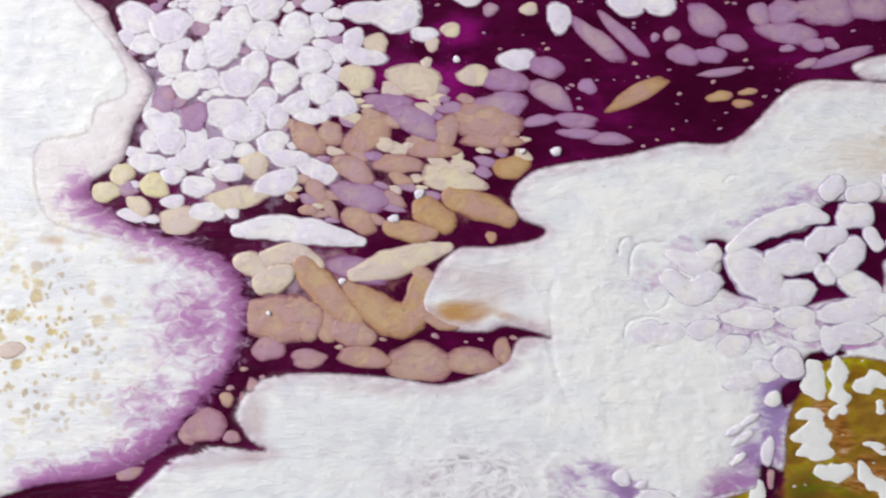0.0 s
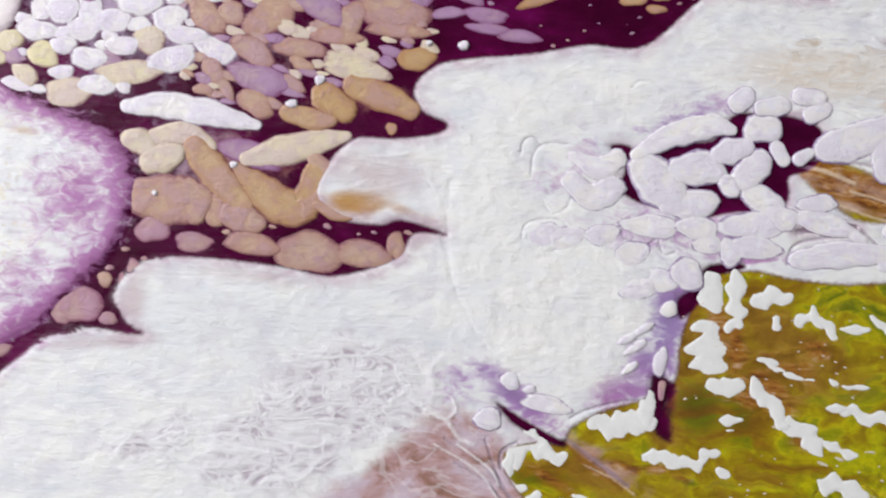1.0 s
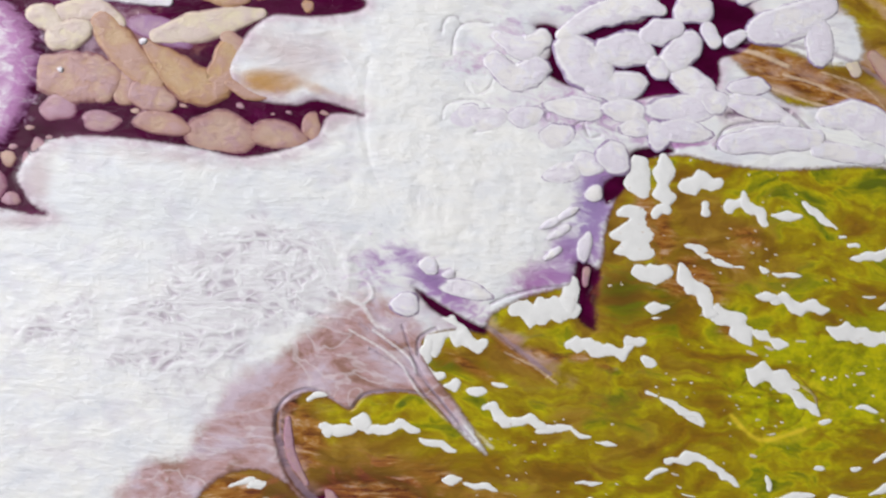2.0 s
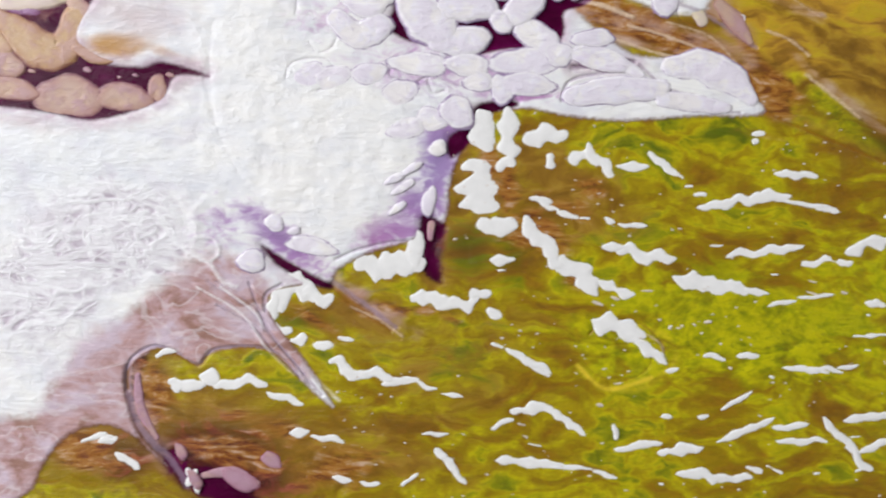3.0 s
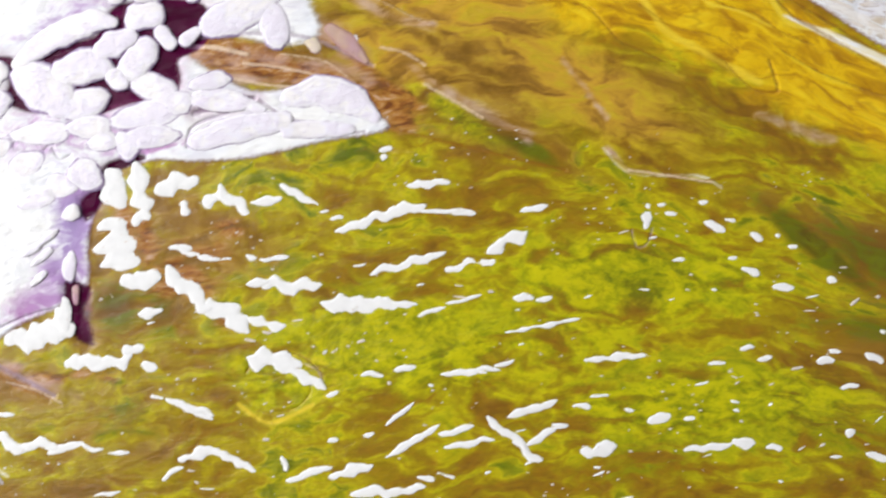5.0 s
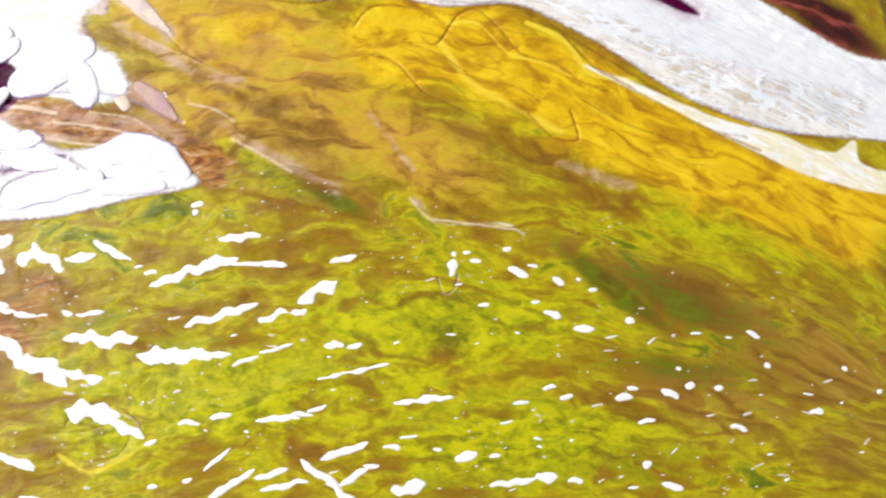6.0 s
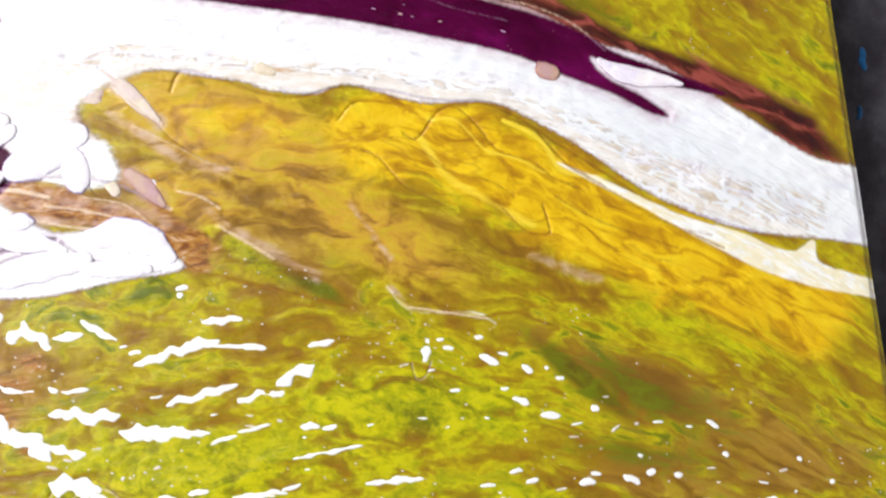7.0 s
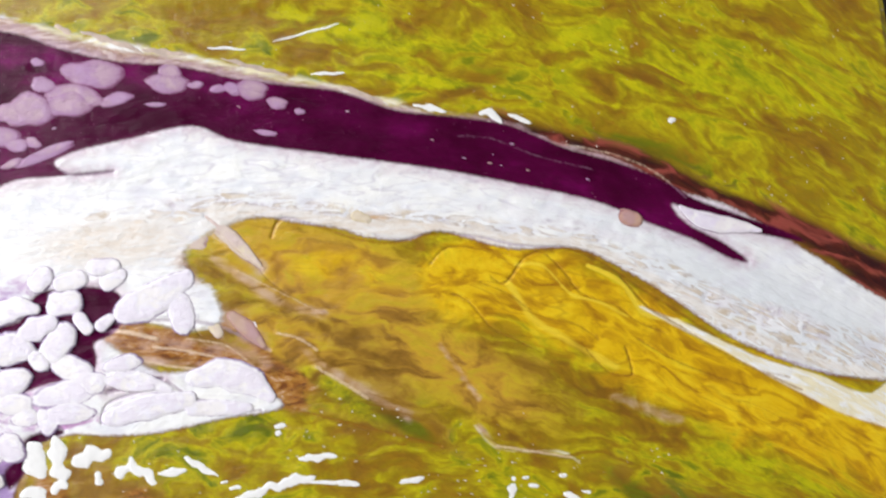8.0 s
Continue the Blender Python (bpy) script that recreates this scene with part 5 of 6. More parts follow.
pod("ochre", [(-23.9, 1.6), (-18.2, -3.4), (-12.4, -7.2), (-7.0, -7.2), (-4.6, 0.9)], (1.3, 4.0, 4.9, 4.3, 3.2), 0.3, -0.45)
pod("tan", [(-5.0, 4.5), (-2.7, 1.6), (-1.7, -2.7)], (2.0, 3.2, 2.9), 0.3, -0.45)
pod("ochre", [(-3.6, 20.1), (1.2, 17.5)], (3.7, 3.7), 0.3, -0.45)
pod("ochre", [(3.4, 23.3), (10.6, 21.1), (17.8, 18.2)], (2.9, 4.0, 2.6), 0.3, -0.45)
pod("ochre", [(-12.5, 15.7), (-6.7, 14.3), (-1.7, 14.3)], (2.3, 3.0, 2.0), 0.3, -0.45)
pod("white", [(-51.4, 14.6), (-42.8, 15.7), (-31.2, 14.3), (-19.7, 12.0)], (2.0, 3.4, 3.6, 1.4), 0.3, -0.45)
pod("pure", [(74.5, 10.3), (83.5, 15.7), (93.4, 18.8), (98.8, 18.1)], (1.6, 3.6, 3.3, 1.6), 0.36, -0.14)
pod("pure", [(76.8, 7.0), (79.7, 4.4), (83.4, 1.4)], (4.6, 6.0, 4.9), 0.36, -0.14)
pod("pure", [(86.0, 7.2), (90.2, 8.0), (94.5, 7.4)], (3.8, 4.9, 3.6), 0.36, -0.14)
pod("pure", [(82.8, -2.2), (87.7, -1.6), (92.7, -0.8)], (2.2, 3.8, 3.6), 0.36, -0.14)
pod("pure", [(95.3, 11.5), (98.6, 12.6), (102.4, 13.7)], (2.5, 3.6, 2.5), 0.36, -0.14)
pod("pure", [(97.9, 4.5), (99.1, 2.9)], (2.6, 2.7), 0.36, -0.14)
pod("pure", [(102.1, 5.9), (105.8, 10.1)], (3.6, 3.8), 0.36, -0.14)
pod("pure", [(104.7, 2.4), (110.0, -1.1)], (3.6, 3.6), 0.36, -0.14)
pod("pure", [(110.5, 14.0), (112.3, 11.2)], (2.2, 2.0), 0.36, -0.14)
pod("pure", [(115.9, 11.5), (118.7, 13.1)], (1.8, 1.6), 0.36, -0.14)
pod("pure", [(104.9, 18.6), (108.4, 18.9)], (3.6, 3.6), 0.36, -0.14)
pod("pure", [(99.6, 24.8), (102.0, 26.7)], (2.7, 3.0), 0.36, -0.14)
pod("pure", [(106.1, 24.1), (111.1, 25.0)], (2.5, 2.7), 0.36, -0.14)
pod("pure", [(116.1, 27.7), (121.2, 27.5)], (2.7, 2.2), 0.36, -0.14)
pod("pure", [(118.9, 23.0), (122.3, 24.7)], (2.5, 2.5), 0.36, -0.14)
pod("pure", [(137.9, 15.2), (138.6, 9.9)], (3.7, 3.6), 0.36, -0.14)
pod("pure", [(59.4, 8.9), (65.5, 6.2), (69.6, 8.5)], (1.6, 3.3, 3.0), 0.36, -0.14)
pod("pure", [(58.6, 2.9), (63.7, -1.0), (68.8, 1.4)], (2.7, 3.7, 3.7), 0.36, -0.14)
pod("pure", [(123.0, 14.6), (130.9, 17.2), (140.3, 22.2)], (3.8, 5.2, 2.7), 0.36, -0.14)
pod("white", [(117.0, -3.5), (122.8, -5.5), (128.5, -6.5)], (1.9, 2.2, 1.1), 0.36, -0.14)
pod("pure", [(140.1, -5.6), (147.9, -5.2), (155.3, -8.5), (160.0, -12.8)], (2.8, 4.7, 4.4, 1.9), 0.4, -0.2)
pod("pure", [(116.2, -13.8), (126.3, -12.1), (138.0, -11.2)], (2.5, 3.8, 2.5), 0.4, -0.2)
pod("pure", [(118.0, -2.4), (125.5, -4.3), (132.9, -7.9)], (1.6, 2.2, 1.3), 0.4, -0.2)
pod("pure", [(138.5, -13.5), (147.7, -14.5), (153.9, -15.2)], (2.2, 2.5, 1.4), 0.4, -0.2)
pod("tan", [(151.7, 10.3), (155.9, 5.9), (159.4, 1.3)], (1.6, 2.4, 0.9), 0.2, -0.3)
pod("cream", [(146.1, 8.6), (147.4, 6.1)], (1.9, 1.6), 0.2, -0.3)
pod("cream", [(147.4, 38.2), (153.8, 32.1), (160.8, 23.5)], (0.9, 1.9, 0.6), 0.25, -0.3)
# thin rose slivers model the pink highlights on the wine-red curls
pod("rose", [(15.3, -84.5), (16.3, -91.8), (20.5, -98.9)], (0.8, 1.3, 0.7), 0.3, -0.35)
pod("rose", [(32.1, -107.3), (38.6, -106.3), (44.6, -108.8)], (0.8, 1.5, 0.8), 0.3, -0.35)
pod("rose", [(83.4, -46.2), (83.2, -49.6)], (1.1, 0.7), 0.3, -0.35)
pod("white", [(279.5, 27.1), (286.3, 22.6), (295.7, 20.0), (301.2, 18.4)], (0.9, 2.7, 1.9, 0.6), 0.3, -0.12)
pod("ochre", [(-3.8, -6.9), (1.9, -8.7), (9.1, -7.7)], (1.2, 2.0, 1.2), 0.2, -0.3)
pod("tan", [(264.1, 26.0), (266.4, 25.3)], (2.5, 2.2), 0.2, -0.1)
pod("yellow", [(188.6, 34.4), (191.6, 33.1)], (1.6, 1.3), 0.2, -0.1)
# the crowded white cells at the bay's head
cell("pure", 78.9, -7.4, 7.68, 3.02, 3, 0.3, -0.12)
cell("pure", 90.6, -7.3, 5.79, 3.03, 3, 0.3, -0.12)
cell("pure", 104.7, -5.9, 8.60, 3.88, 3, 0.3, -0.12)
cell("pure", 112.6, -3.7, 3.48, 3.48, 33, 0.3, -0.12)
cell("pure", 121.7, -3.1, 4.47, 1.96, 3, 0.3, -0.12)
cell("pure", 120.9, 0.6, 5.04, 2.52, 3, 0.3, -0.12)
cell("pure", 99.1, -12.9, 2.76, 3.86, 3, 0.3, -0.12)
cell("pure", 104.9, -11.4, 6.92, 3.32, 3, 0.3, -0.12)
cell("pure", 82.3, -20.8, 4.10, 3.01, 3, 0.3, -0.12)
cell("pure", 76.3, -23.3, 4.90, 2.72, 23, 0.3, -0.12)
cell("pure", 74.5, -14.5, 4.64, 3.28, 3, 0.3, -0.12)
cell("pure", 66.8, -10.2, 4.63, 2.73, 3, 0.3, -0.12)
cell("pure", 58.0, -11.5, 4.88, 2.98, 3, 0.3, -0.12)
cell("pure", 52.5, -11.2, 4.06, 3.52, 3, 0.3, -0.12)
cell("pure", 93.5, -11.2, 3.58, 2.76, 3, 0.3, -0.12)
cell("pure", 88.4, -18.8, 4.25, 4.25, 3, 0.42, -0.12)
cell("pure", 84.2, -27.8, 2.18, 2.18, 3, 0.42, -0.12)
cell("pure", 40.8, -56.6, 3.18, 3.18, 3, 0.42, -0.12)
cell("pure", 45.8, -47.3, 2.40, 2.13, 3, 0.42, -0.12)
cell("pure", 54.8, -52.4, 6.01, 2.40, -7, 0.42, -0.12)
cell("pure", 50.6, -49.0, 1.60, 1.07, 3, 0.42, -0.12)
cell("pure", 78.1, -33.0, 2.99, 1.09, 33, 0.42, -0.12)
cell("pure", 76.3, -37.5, 3.52, 1.08, 38, 0.42, -0.12)
cell("pure", 75.1, -42.6, 2.70, 0.95, 43, 0.42, -0.12)
cell("pure", 82.5, -40.7, 1.90, 3.53, -7, 0.42, -0.12)
cell("pure", 74.1, -35.6, 2.71, 1.08, 33, 0.42, -0.12)
# drops in the small wine pocket below
cell("rose", 26.4, -102.0, 1.19, 2.38, 27, 0.4, -0.4)
cell("rose", 30.0, -108.4, 1.19, 2.91, 32, 0.4, -0.4)
cell("rose", 40.6, -108.1, 4.50, 2.38, -18, 0.4, -0.4)
cell("rose", 47.7, -103.3, 2.92, 1.59, -33, 0.4, -0.4)
# cells adrift in the long wine band
cell("mauve", 120.3, 81.3, 8.05, 4.03, -14)
cell("mauve", 114.4, 75.6, 7.42, 3.40, -16)
cell("mauve", 125.9, 73.6, 4.34, 1.86, 6)
cell("mauve", 102.6, 73.6, 5.85, 4.00, -6)
cell("mauve", 141.3, 80.0, 3.11, 2.49, -6)
cell("mauve", 140.2, 76.6, 6.22, 2.49, -10)
cell("mauve", 163.3, 72.6, 4.69, 2.66, -14)
cell("mauve", 157.9, 73.3, 2.50, 1.72, -21)
cell("mauve", 169.9, 68.1, 3.13, 1.57, -18)
cell("mauve", 154.0, 73.7, 2.19, 1.25, -6)
cell("mauve", 147.9, 75.4, 2.18, 1.09, -6)
cell("mauve", 106.2, 79.6, 3.39, 2.16, -26)
cell("mauve", 136.5, 71.0, 3.11, 0.62, -6)
cell("mauve", 97.1, 63.9, 3.69, 1.38, -1)
cell("mauve", 175.9, 65.1, 1.41, 0.94, -6)
cell("mauve", 106.9, 61.3, 6.16, 1.23, 12)
cell("mauve", 105.3, 86.0, 1.85, 1.23, -6)
cell("mauve", 166.0, 60.1, 3.44, 0.78, -14)
cell("mauve", 97.1, 72.6, 4.61, 3.07, -6)
cell("mauve", 101.8, 64.2, 1.85, 1.23, -6)
cell("tan", 264.1, 26.0, 3.84, 2.24, -16)


# small cells crowd into what wine is left open between the big ones
def crowd(kinds, outline, count, small, big, flat=1.0, turn=0.0, spare=1.0):
    rng = random.Random(len(laid))
    line = curve(outline)
    x0, y0, x1, y1 = *line.min(0), *line.max(0)
    px, py = (np.array([rng.uniform(a, b) for _ in range(count * 12)]) for a, b in ((x0, x1), (y0, y1)))
    ok = inside_by(px, py, outline) > 0.3
    made = 0
    for x, y in zip(px[ok], py[ok]):
        r = rng.uniform(small, big)
        free = True
        for cx, cy, a, b, t in laid:
            dx, dy = x - cx, y - cy
            if dx * dx + dy * dy > (a + r) ** 2:
                continue
            c, s = math.cos(radians(t)), math.sin(radians(t))
            u, v = dx * c + dy * s, dy * c - dx * s
            if (u / (a + r * 0.8 * spare)) ** 2 + (v / (b + r * 0.8 * spare)) ** 2 < 1:
                free = False
                break
        if free and made < count:
            made += 1
            cell(rng.choice(kinds), x, y, r, r * rng.uniform(0.6, 1.0) * flat, turn + rng.uniform(-15, 15), 0.19, name="small_paint_cell")


crowd(("white", "white", "mauve"), [(-82.4, 71.9), (-31.9, 78.0), (-25.8, 57.1), (-31.6, 45.2), (-40.0, 26.2), (-64.3, 16.0), (-84.7, 24.7), (-73.7, 45.2)], 90, 1.3, 3.0, 0.85, 0, 0.35)
crowd(("tan", "mauve", "cream"), [(-40.3, 46.7), (-2.5, 52.7), (22.3, 39.4), (17.9, 30.6), (-19.7, 16.0), (-42.9, 26.2)], 60, 1.4, 3.4, 0.6, -15, 0.15)
crowd(("rose", "tan"), [(-53.7, -12.6), (14.8, -11.2), (14.7, -18.3), (-10.9, -21.1), (-49.2, -25.3), (-56.1, -35.1)], 14, 0.5, 1.1, 0.8, 0, 1.6)
crowd(("mauve", "rose"), [(-26.0, 75.0), (106.7, 75.3), (76.3, 41.0), (26.6, 35.0), (-11.2, 52.7)], 46, 0.35, 0.9, 0.7, 0, 1.8)
crowd(("rose", "mauve"), [(126.0, 83.1), (187.3, 68.3), (263.8, 38.1), (247.8, 38.1), (170.6, 59.6), (108.6, 63.5)], 12, 0.3, 0.8, 0.5, -12, 1.8)


def fleck(x, y, rx, ry, turn=0, tall=0.08, base=-0.26, material=FLECK, name="paint_fleck"):
    """A ragged patch of white paint skin on the green; gloss reflections are built in as paint too."""
    if ry > rx:
        rx, ry, turn = ry, rx, turn + 90
    rng = random.Random(int(x * 31 + y * 17))
    n = max(12, min(70, int(rx * 8)))
    offset = rng.uniform(0, 50)
    verts, faces = [], []
    for k in range(n + 1):
        t = 2 * k / n - 1
        px = rx * 1.05 * t
        body = max(0.0, 1 - abs(t) ** 2.6) ** 0.6
        up, down, sway = (noise.noise(Vector((px * f + offset, h, 0.0))) for f, h in ((0.32, 1.0), (0.32, 5.0), (0.22, 9.0)))
        jag_up, jag_down = (noise.noise(Vector((px * 0.6 + offset, h, 0.0))) + 0.4 * noise.noise(Vector((px * 1.7, h, offset))) for h in (3.0, 7.0))
        top = ry * body * max(0.08, 0.85 + 0.8 * up + 0.22 * jag_up)
        low = -ry * body * max(0.08, 0.85 + 0.8 * down + 0.22 * jag_down)
        mid = 0.9 * ry * sway
        for w, z in ((1.0, 0.0), (0.9, 0.8), (0.35, 1.0), (-0.35, 1.0), (-0.9, 0.8), (-1.0, 0.0)):
            verts.append((px, mid + (top if w > 0 else -low) * w, z * tall * (0.15 + 0.85 * min(1.0, 2 * body))))
    for k in range(n):
        faces += [(6 * k + j + 1, 6 * k + j, 6 * k + j + 6, 6 * k + j + 7) for j in range(5)]
    mesh = bpy.data.meshes.new(name)
    mesh.from_pydata([(a * MM, b * MM, c * MM) for a, b, c in verts], [], faces)
    mesh.materials.append(material)
    mesh.polygons.foreach_set("use_smooth", [True] * len(faces))
    ob = new(name, mesh)
    ob.parent = painting
    ob.matrix_basis = pose(x * MM, y * MM, (base + rng.uniform(0.0, 0.06)) * MM, 0, 0, turn)
    return ob


fleck(21.6, -79.1, 2.52, 0.84, 10)
fleck(9.2, -99.8, 1.96, 0.84, 0)
fleck(13.6, -104.6, 2.24, 0.84, -20)
fleck(29.2, -108.0, 1.12, 2.24, -30)
fleck(24.6, -87.0, 1.40, 1.40, 0)
fleck(9.4, -99.1, 1.12, 0.56, 0)
fleck(110.4, -39.4, 1.96, 0.84, -20)
fleck(116.0, -42.7, 2.80, 0.84, -15)
fleck(126.3, -43.4, 1.40, 0.70, -20)
fleck(131.8, -44.7, 1.12, 0.56, 0)
fleck(161.9, -21.2, 1.68, 0.84, 0)
fleck(161.2, -22.9, 0.84, 0.84, 0)
fleck(101.1, -23.3, 2.73, 6.15, 2)
fleck(94.9, -23.1, 3.55, 5.19, 12)
fleck(110.0, -23.7, 5.47, 2.74, 12)
fleck(94.7, -36.6, 5.17, 6.80, 22)
fleck(111.6, -29.8, 1.64, 1.91, 2)
fleck(100.7, -30.9, 2.45, 1.77, 2)
fleck(119.0, -28.1, 3.42, 1.78, 22)
fleck(123.4, -29.3, 5.20, 1.78, -48)
fleck(131.4, -30.4, 3.84, 1.23, 2)
fleck(139.6, -30.1, 5.49, 1.24, -36)
fleck(148.0, -36.6, 1.65, 0.82, 2)
fleck(145.2, -34.7, 1.10, 0.55, 2)
fleck(171.3, -30.9, 5.24, 1.24, -3)
fleck(154.9, -38.4, 7.55, 1.37, 12)
fleck(163.1, -36.7, 6.88, 1.65, 7)
fleck(174.1, -38.0, 5.78, 0.69, -6)
fleck(179.0, -38.9, 3.03, 0.83, -8)
fleck(164.0, -49.7, 9.32, 1.37, 9)
fleck(179.1, -52.1, 6.18, 1.51, 5)
fleck(188.7, -47.4, 5.51, 1.79, 24)
fleck(135.3, -51.7, 7.09, 1.91, -6)
fleck(127.1, -50.0, 2.73, 1.09, 2)
fleck(151.2, -58.3, 9.28, 2.46, -10)
fleck(162.1, -59.5, 3.01, 0.96, -8)
fleck(110.1, -49.6, 7.47, 2.45, -48)
fleck(119.1, -57.0, 6.52, 2.99, -48)
fleck(128.1, -60.1, 4.62, 1.50, -23)
fleck(99.1, -46.0, 4.89, 2.72, 2)
fleck(100.7, -54.1, 2.98, 1.22, 2)
fleck(109.8, -40.1, 3.27, 0.95, -18)
fleck(115.3, -42.0, 4.09, 0.82, -18)
fleck(120.1, -43.5, 1.36, 0.55, 2)
fleck(131.8, -44.5, 3.55, 0.68, -3)
fleck(129.0, -69.2, 6.78, 2.71, -18)
fleck(136.6, -74.4, 5.15, 1.49, -36)
fleck(73.8, -56.4, 8.36, 3.78, 7)
fleck(79.7, -52.1, 2.43, 4.33, 2)
fleck(83.5, -64.1, 4.58, 2.29, -6)
fleck(90.5, -64.6, 5.67, 1.75, 17)
fleck(95.6, -62.4, 2.70, 1.62, 2)
fleck(99.1, -66.9, 2.03, 1.35, -18)
fleck(51.2, -63.3, 5.63, 3.76, 2)
fleck(56.9, -64.4, 3.76, 2.28, 2)
fleck(46.3, -67.5, 1.87, 3.48, 2)
fleck(48.6, -72.1, 2.68, 1.47, -18)
fleck(52.8, -74.9, 2.01, 1.47, 2)
fleck(58.7, -76.0, 2.41, 1.34, 2)
fleck(64.0, -74.2, 2.01, 0.67, -8)
fleck(64.7, -81.5, 4.82, 1.74, -23)
fleck(71.4, -82.6, 4.28, 1.47, -8)
fleck(77.5, -83.8, 4.56, 1.34, 7)
fleck(83.6, -84.5, 2.68, 0.67, -18)
fleck(26.9, -86.4, 4.52, 1.73, 2)
fleck(32.1, -84.4, 2.39, 2.13, 2)
fleck(39.5, -85.7, 6.26, 1.73, 7)
fleck(50.3, -88.7, 4.53, 1.07, -18)
fleck(54.0, -96.6, 2.39, 1.06, 7)
fleck(60.7, -98.0, 3.99, 0.93, -8)
fleck(5.8, -99.4, 3.17, 0.79, 22)
fleck(9.1, -99.7, 2.37, 0.92, 22)
fleck(14.0, -104.4, 3.43, 0.92, -28)
fleck(29.7, -108.5, 3.17, 1.06, -58)
fleck(26.4, -102.0, 1.85, 1.06, -58)
fleck(107.6, -78.0, 6.07, 1.08, -26)
fleck(100.1, -74.6, 1.62, 0.67, -18)
fleck(110.3, -80.0, 2.97, 0.81, -30)
fleck(108.6, -89.4, 5.11, 1.48, 7)
fleck(116.7, -91.7, 5.92, 1.21, -33)
fleck(89.7, -86.7, 2.68, 0.54, -8)
fleck(102.0, -92.9, 2.95, 0.81, 17)
fleck(86.0, -95.8, 3.21, 0.53, 2)
fleck(90.7, -103.9, 4.54, 1.07, -48)
fleck(87.5, -100.4, 1.74, 1.20, -18)
fleck(109.0, -101.9, 8.31, 1.34, -3)
fleck(118.4, -102.7, 5.10, 0.67, 0)
fleck(126.5, -104.0, 3.22, 0.81, -18)
fleck(134.4, -97.1, 5.66, 1.08, 10)
fleck(144.5, -97.9, 5.40, 1.48, 7)
fleck(128.9, -94.0, 1.89, 0.81, -78)
fleck(141.0, -90.3, 1.35, 0.68, 2)
fleck(157.8, -85.7, 4.34, 0.68, 32)
fleck(149.8, -89.7, 1.35, 0.68, 2)
fleck(160.0, -92.6, 7.31, 1.08, 24)
fleck(170.8, -91.3, 4.34, 0.95, 7)
fleck(173.6, -94.8, 6.24, 0.95, 2)
fleck(183.0, -93.5, 6.25, 1.22, -43)
fleck(187.2, -98.3, 4.35, 1.36, -38)
fleck(189.8, -88.4, 6.27, 1.23, 10)
fleck(191.2, -95.3, 4.08, 1.09, 22)
fleck(149.4, -103.3, 5.66, 1.48, 2)
fleck(157.5, -104.1, 4.32, 1.21, 2)
fleck(162.2, -101.8, 2.16, 0.95, -13)
fleck(166.9, -101.6, 2.43, 0.81, -23)
fleck(152.2, -75.6, 2.72, 0.82, -3)
fleck(160.3, -74.9, 2.72, 0.95, 2)
fleck(176.0, -77.7, 7.09, 0.95, -1)
fleck(184.2, -76.7, 2.73, 0.82, 12)
fleck(168.3, -62.0, 3.55, 0.68, 14)
fleck(176.5, -60.1, 4.38, 0.55, 7)
fleck(190.9, -61.4, 2.47, 0.82, -8)
fleck(188.9, -69.2, 3.29, 0.55, 2)
fleck(142.1, -78.9, 1.63, 0.68, 12)
fleck(80.4, -106.8, 2.40, 0.67, 37)
fleck(64.5, -107.1, 2.39, 0.80, -8)
fleck(71.1, -107.8, 2.39, 0.80, -3)
fleck(223.8, -45.1, 1.76, 3.23, -18)
fleck(227.8, -42.7, 1.03, 0.59, -8)
fleck(229.7, -45.2, 1.62, 0.74, -8)
fleck(240.2, -49.7, 2.81, 1.18, -28)
fleck(238.2, -43.2, 1.18, 0.74, -8)
fleck(244.1, -48.5, 1.48, 0.74, -8)
fleck(250.2, -53.4, 1.78, 1.04, -38)
fleck(255.4, -53.8, 0.60, 0.60, -8)
fleck(230.2, -56.7, 1.47, 0.59, -3)
fleck(243.5, -57.7, 1.19, 0.59, -8)
fleck(247.5, -61.6, 2.38, 0.89, -28)
fleck(255.0, -66.5, 2.69, 1.19, -8)
fleck(267.2, -66.2, 1.20, 1.05, -8)
fleck(197.4, -68.6, 6.69, 0.58, 4)
fleck(211.4, -78.6, 7.62, 1.03, -3)
fleck(236.1, -83.0, 2.22, 0.59, -3)
fleck(196.1, -62.4, 2.04, 0.87, 12)
fleck(191.9, -61.4, 1.74, 0.87, -8)
fleck(244.0, -80.2, 1.78, 0.74, -3)
fleck(248.0, -83.4, 1.79, 0.74, 2)
fleck(262.8, -85.7, 2.25, 1.05, 2)
fleck(274.8, -86.5, 2.56, 1.21, -38)
fleck(280.3, -85.3, 1.36, 1.06, -8)
fleck(220.3, -94.4, 2.94, 1.62, 12)
fleck(227.6, -95.3, 1.48, 0.74, -8)
fleck(267.8, -92.6, 2.40, 0.90, 2)
fleck(266.3, -103.5, 1.20, 1.20, -8)
fleck(272.1, -110.2, 2.86, 1.05, -33)
fleck(240.0, -102.8, 2.82, 1.34, -8)
fleck(247.2, -104.7, 2.09, 0.89, -8)
fleck(231.0, -102.8, 6.22, 1.04, 2)
fleck(201.8, -89.3, 2.19, 0.88, -3)
fleck(204.6, -100.1, 4.39, 2.05, 2)
fleck(196.0, -93.2, 2.04, 0.73, -8)
fleck(213.3, -91.5, 1.17, 0.59, -8)
fleck(231.7, -87.3, 1.77, 0.44, 2)
fleck(206.5, -87.3, 2.34, 0.44, -3)
fleck(298.7, -74.6, 1.98, 0.76, -33)
fleck(312.4, -96.8, 1.99, 0.92, -8)
fleck(321.6, -86.8, 0.77, 0.77, -8)
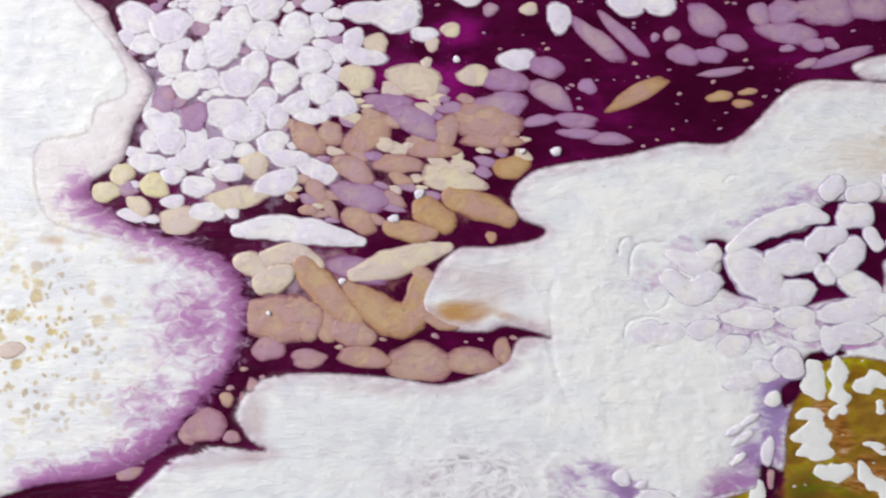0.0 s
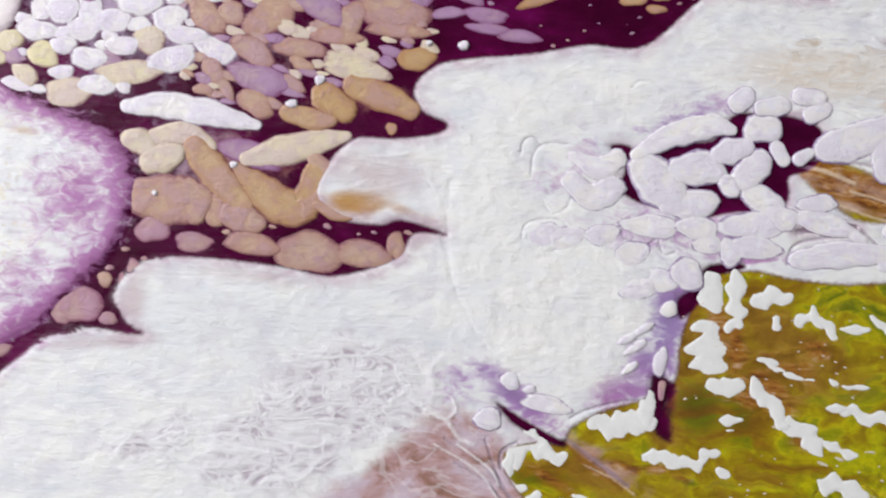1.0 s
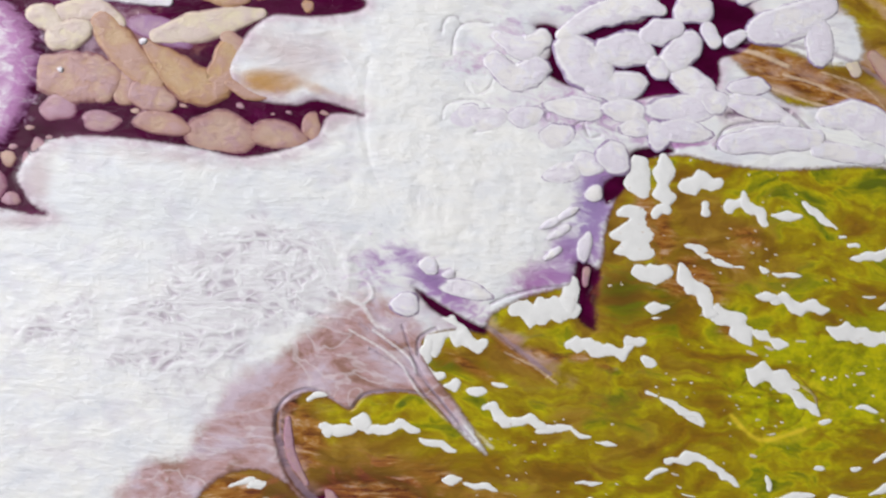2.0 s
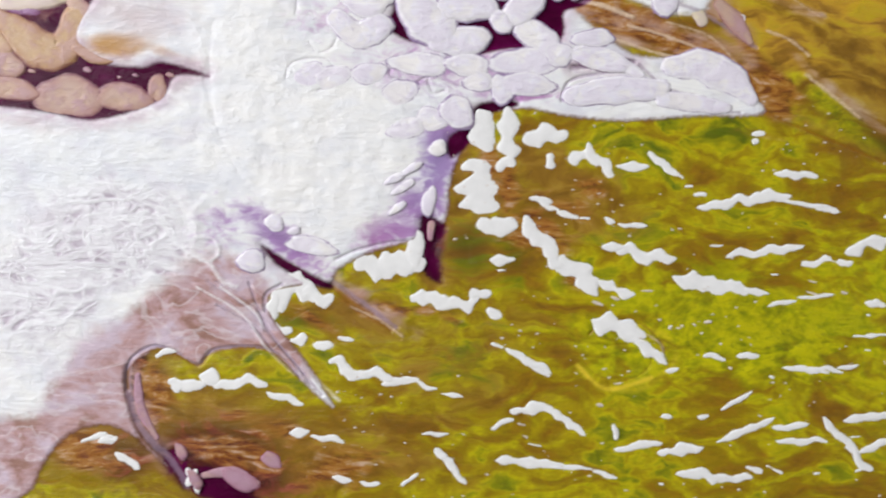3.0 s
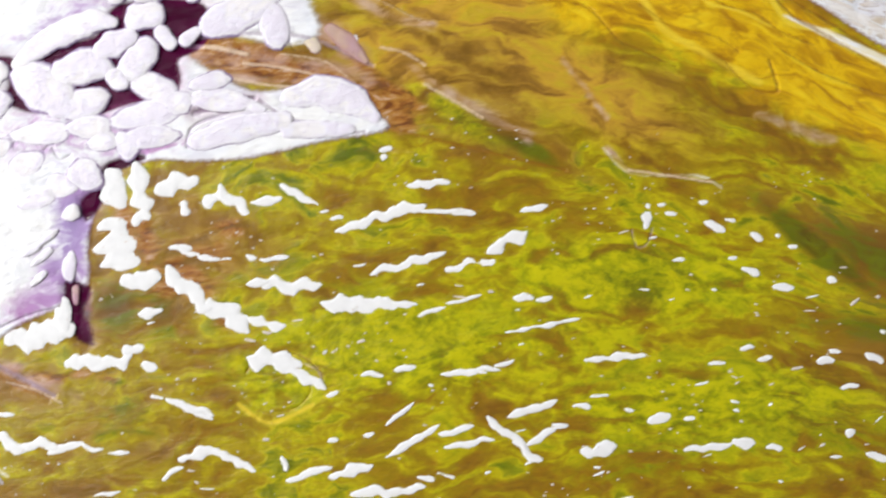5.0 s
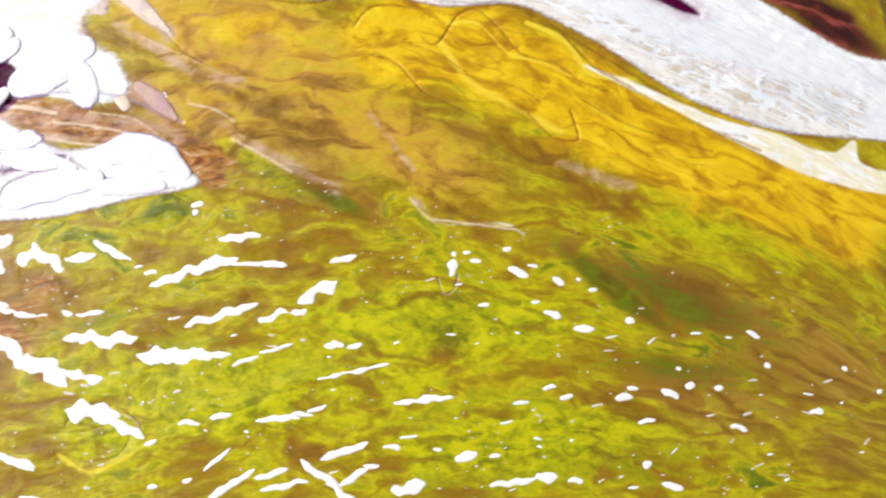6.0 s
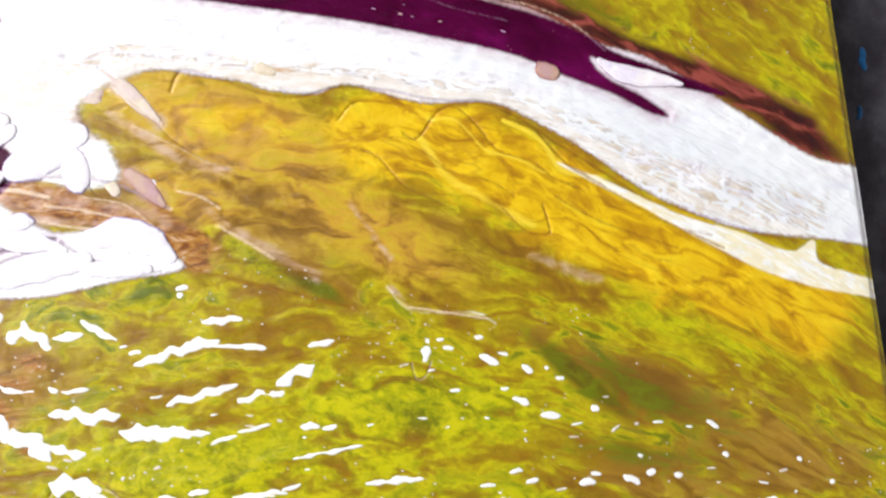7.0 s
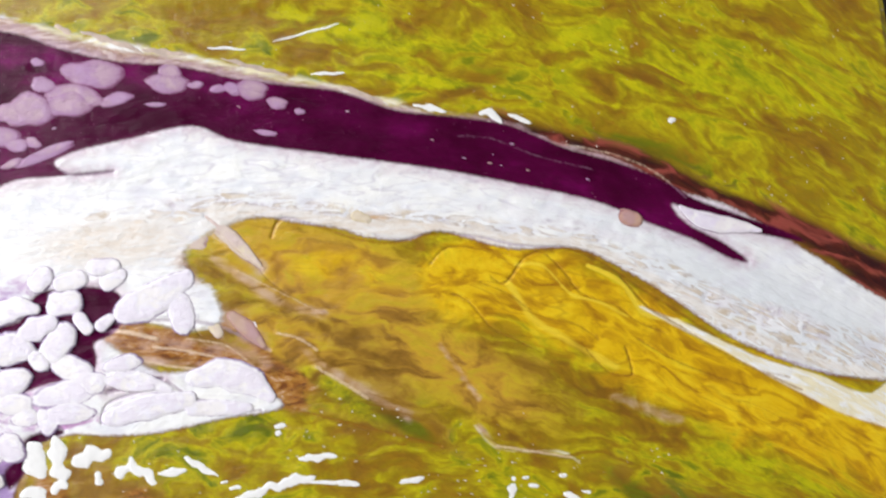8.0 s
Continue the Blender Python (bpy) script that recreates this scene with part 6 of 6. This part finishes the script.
fleck(301.3, -83.0, 0.91, 0.91, -8)
fleck(329.9, -94.2, 0.77, 0.77, -8)
fleck(278.0, -80.2, 0.75, 0.60, -8)
fleck(196.4, -40.0, 3.48, 0.87, 7)
fleck(265.4, -83.5, 1.50, 0.75, -8)
fleck(331.8, -102.9, 1.24, 1.08, -8)
fleck(291.5, -98.1, 2.28, 0.91, -23)
fleck(258.7, -57.0, 1.19, 0.75, -8)
fleck(287.7, -86.9, 1.21, 0.76, -8)
fleck(212.1, 62.3, 4.75, 0.95, -18)
fleck(229.2, 58.4, 3.50, 1.27, -28)
fleck(237.0, 56.8, 3.50, 0.80, -26)
fleck(179.7, 86.9, 9.76, 0.39, 10)
fleck(184.8, 74.9, 4.72, 0.55, -2)
fleck(157.4, 84.7, 5.32, 0.47, -8)
fleck(113.0, 94.4, 2.48, 1.08, -34, 0.10, -0.30, LEAF)
fleck(280.0, 52.0, 1.13, 0.97, -6)
fleck(126.5, 89.5, 9.32, 0.93, -26, 0.10, -0.30, LEAF)
fleck(140.2, 85.4, 6.23, 0.93, -14, 0.10, -0.30, LEAF)
fleck(193.6, 68.4, 6.31, 0.79, -26, 0.10, -0.30, LEAF)
fleck(164.7, 78.8, 9.40, 0.78, -20, 0.10, -0.30, LEAF)


def small_flecks(count):
    """Short torn flecks in drifts over the lower green."""
    rng = random.Random(31)
    made = 0
    while made < count:
        x, y = rng.uniform(95, 335), rng.uniform(-116, -42)
        if y > -40 - 0.0016 * max(0.0, x - 150) ** 2 or noise.noise(Vector((x * 0.035, y * 0.08, 7.0))) < rng.uniform(-0.2, 0.35):
            continue
        fleck(x, y, rng.uniform(0.45, 1.7), rng.uniform(0.2, 0.45), rng.gauss(2.0, 16.0), 0.1, -0.27, FLECK if made % 2 else SPECK)
        made += 1


small_flecks(75)


# drawn-out films of cream and rose between white, brown and gold
for kind, spot in (("cream", (153.5, 31.5, 11.66, 1.89, -49)), ("cream", (138.6, 35.3, 10.12, 3.18, -22)), ("cream", (132.4, 31.4, 8.65, 2.59, -2)),
                   ("pure", (157.4, 7.1, 1.02, 1.31, -7)), ("cream", (-107.7, -15.4, 3.12, 1.99, 0))):
    cell(kind, *spot, 0.16, -0.3 if spot[0] > 0 else -0.06, "paint_film_streak")


def specks(parent):
    """The finest crumbs of pale paint, strewn over the green in drifts."""
    rng = random.Random(12)
    bm = bmesh.new()
    while len(bm.verts) < 4800:
        x, y = rng.uniform(35, 345), rng.uniform(-118, 100)
        drift = noise.noise(Vector((x * 0.03, y * 0.06, 2.0)))
        low = -12 - 0.0019 * max(0.0, x - 150) ** 2
        if (y > low and y < 91 - 0.36 * (x - 126)) or drift < rng.uniform(-0.25, 0.5) or (y < low and x < 70 + 0.3 * (y + 60)):
            continue
        r, t = rng.uniform(0.10, 0.32), rng.uniform(-0.5, 0.3)
        if y > 0:
            r *= 0.7
        ring = []
        for k in range(7):
            a = 2 * math.pi * k / 7
            u, v = r * rng.uniform(1.0, 2.4) * math.cos(a), r * rng.uniform(0.6, 1.1) * math.sin(a)
            ring.append(bm.verts.new(((x + u * math.cos(t) - v * math.sin(t)) * MM, (y + u * math.sin(t) + v * math.cos(t)) * MM, -0.24 * MM)))
        top = bm.verts.new((x * MM, y * MM, 0.04 * MM))
        for k in range(7):
            bm.faces.new((ring[k], ring[(k + 1) % 7], top))
    ob = part("paint_specks", bm, SPECK, parent, "fine pale specks of paint strewn over green")
    ob["kind"] = "stuff"


specks(painting)

# ---- splashes of old paint on the table cover ----
BLUE = plain("dried_blue_paint", (0.01, 0.13, 0.36), 0.7, 0.4, 0.5)
GREY = plain("dried_white_paint", (0.62, 0.66, 0.66), 0.7, 0.45, 0.5)


def splash(x, y, rx, ry, turn, material, label):
    ob = fleck(x, y, rx, ry, turn, 0.5, -DEEP - 0.05, material, "paint_splash")
    ob.parent = None
    tagged(ob, label, "paint splash")


splash(363.2, 64.8, 2.73, 4.72, 14, GREY, "dried white paint splash on the dark table")
splash(365.7, 24.0, 1.24, 3.54, 1, BLUE, "dried blue paint splash on the dark table")
splash(360.8, 56.5, 1.4, 4.6, 4, BLUE, "dried blue paint splash on the dark table")
splash(362.4, 7.9, 0.9, 2.2, -10, BLUE, "small dried blue paint splash on the dark table")
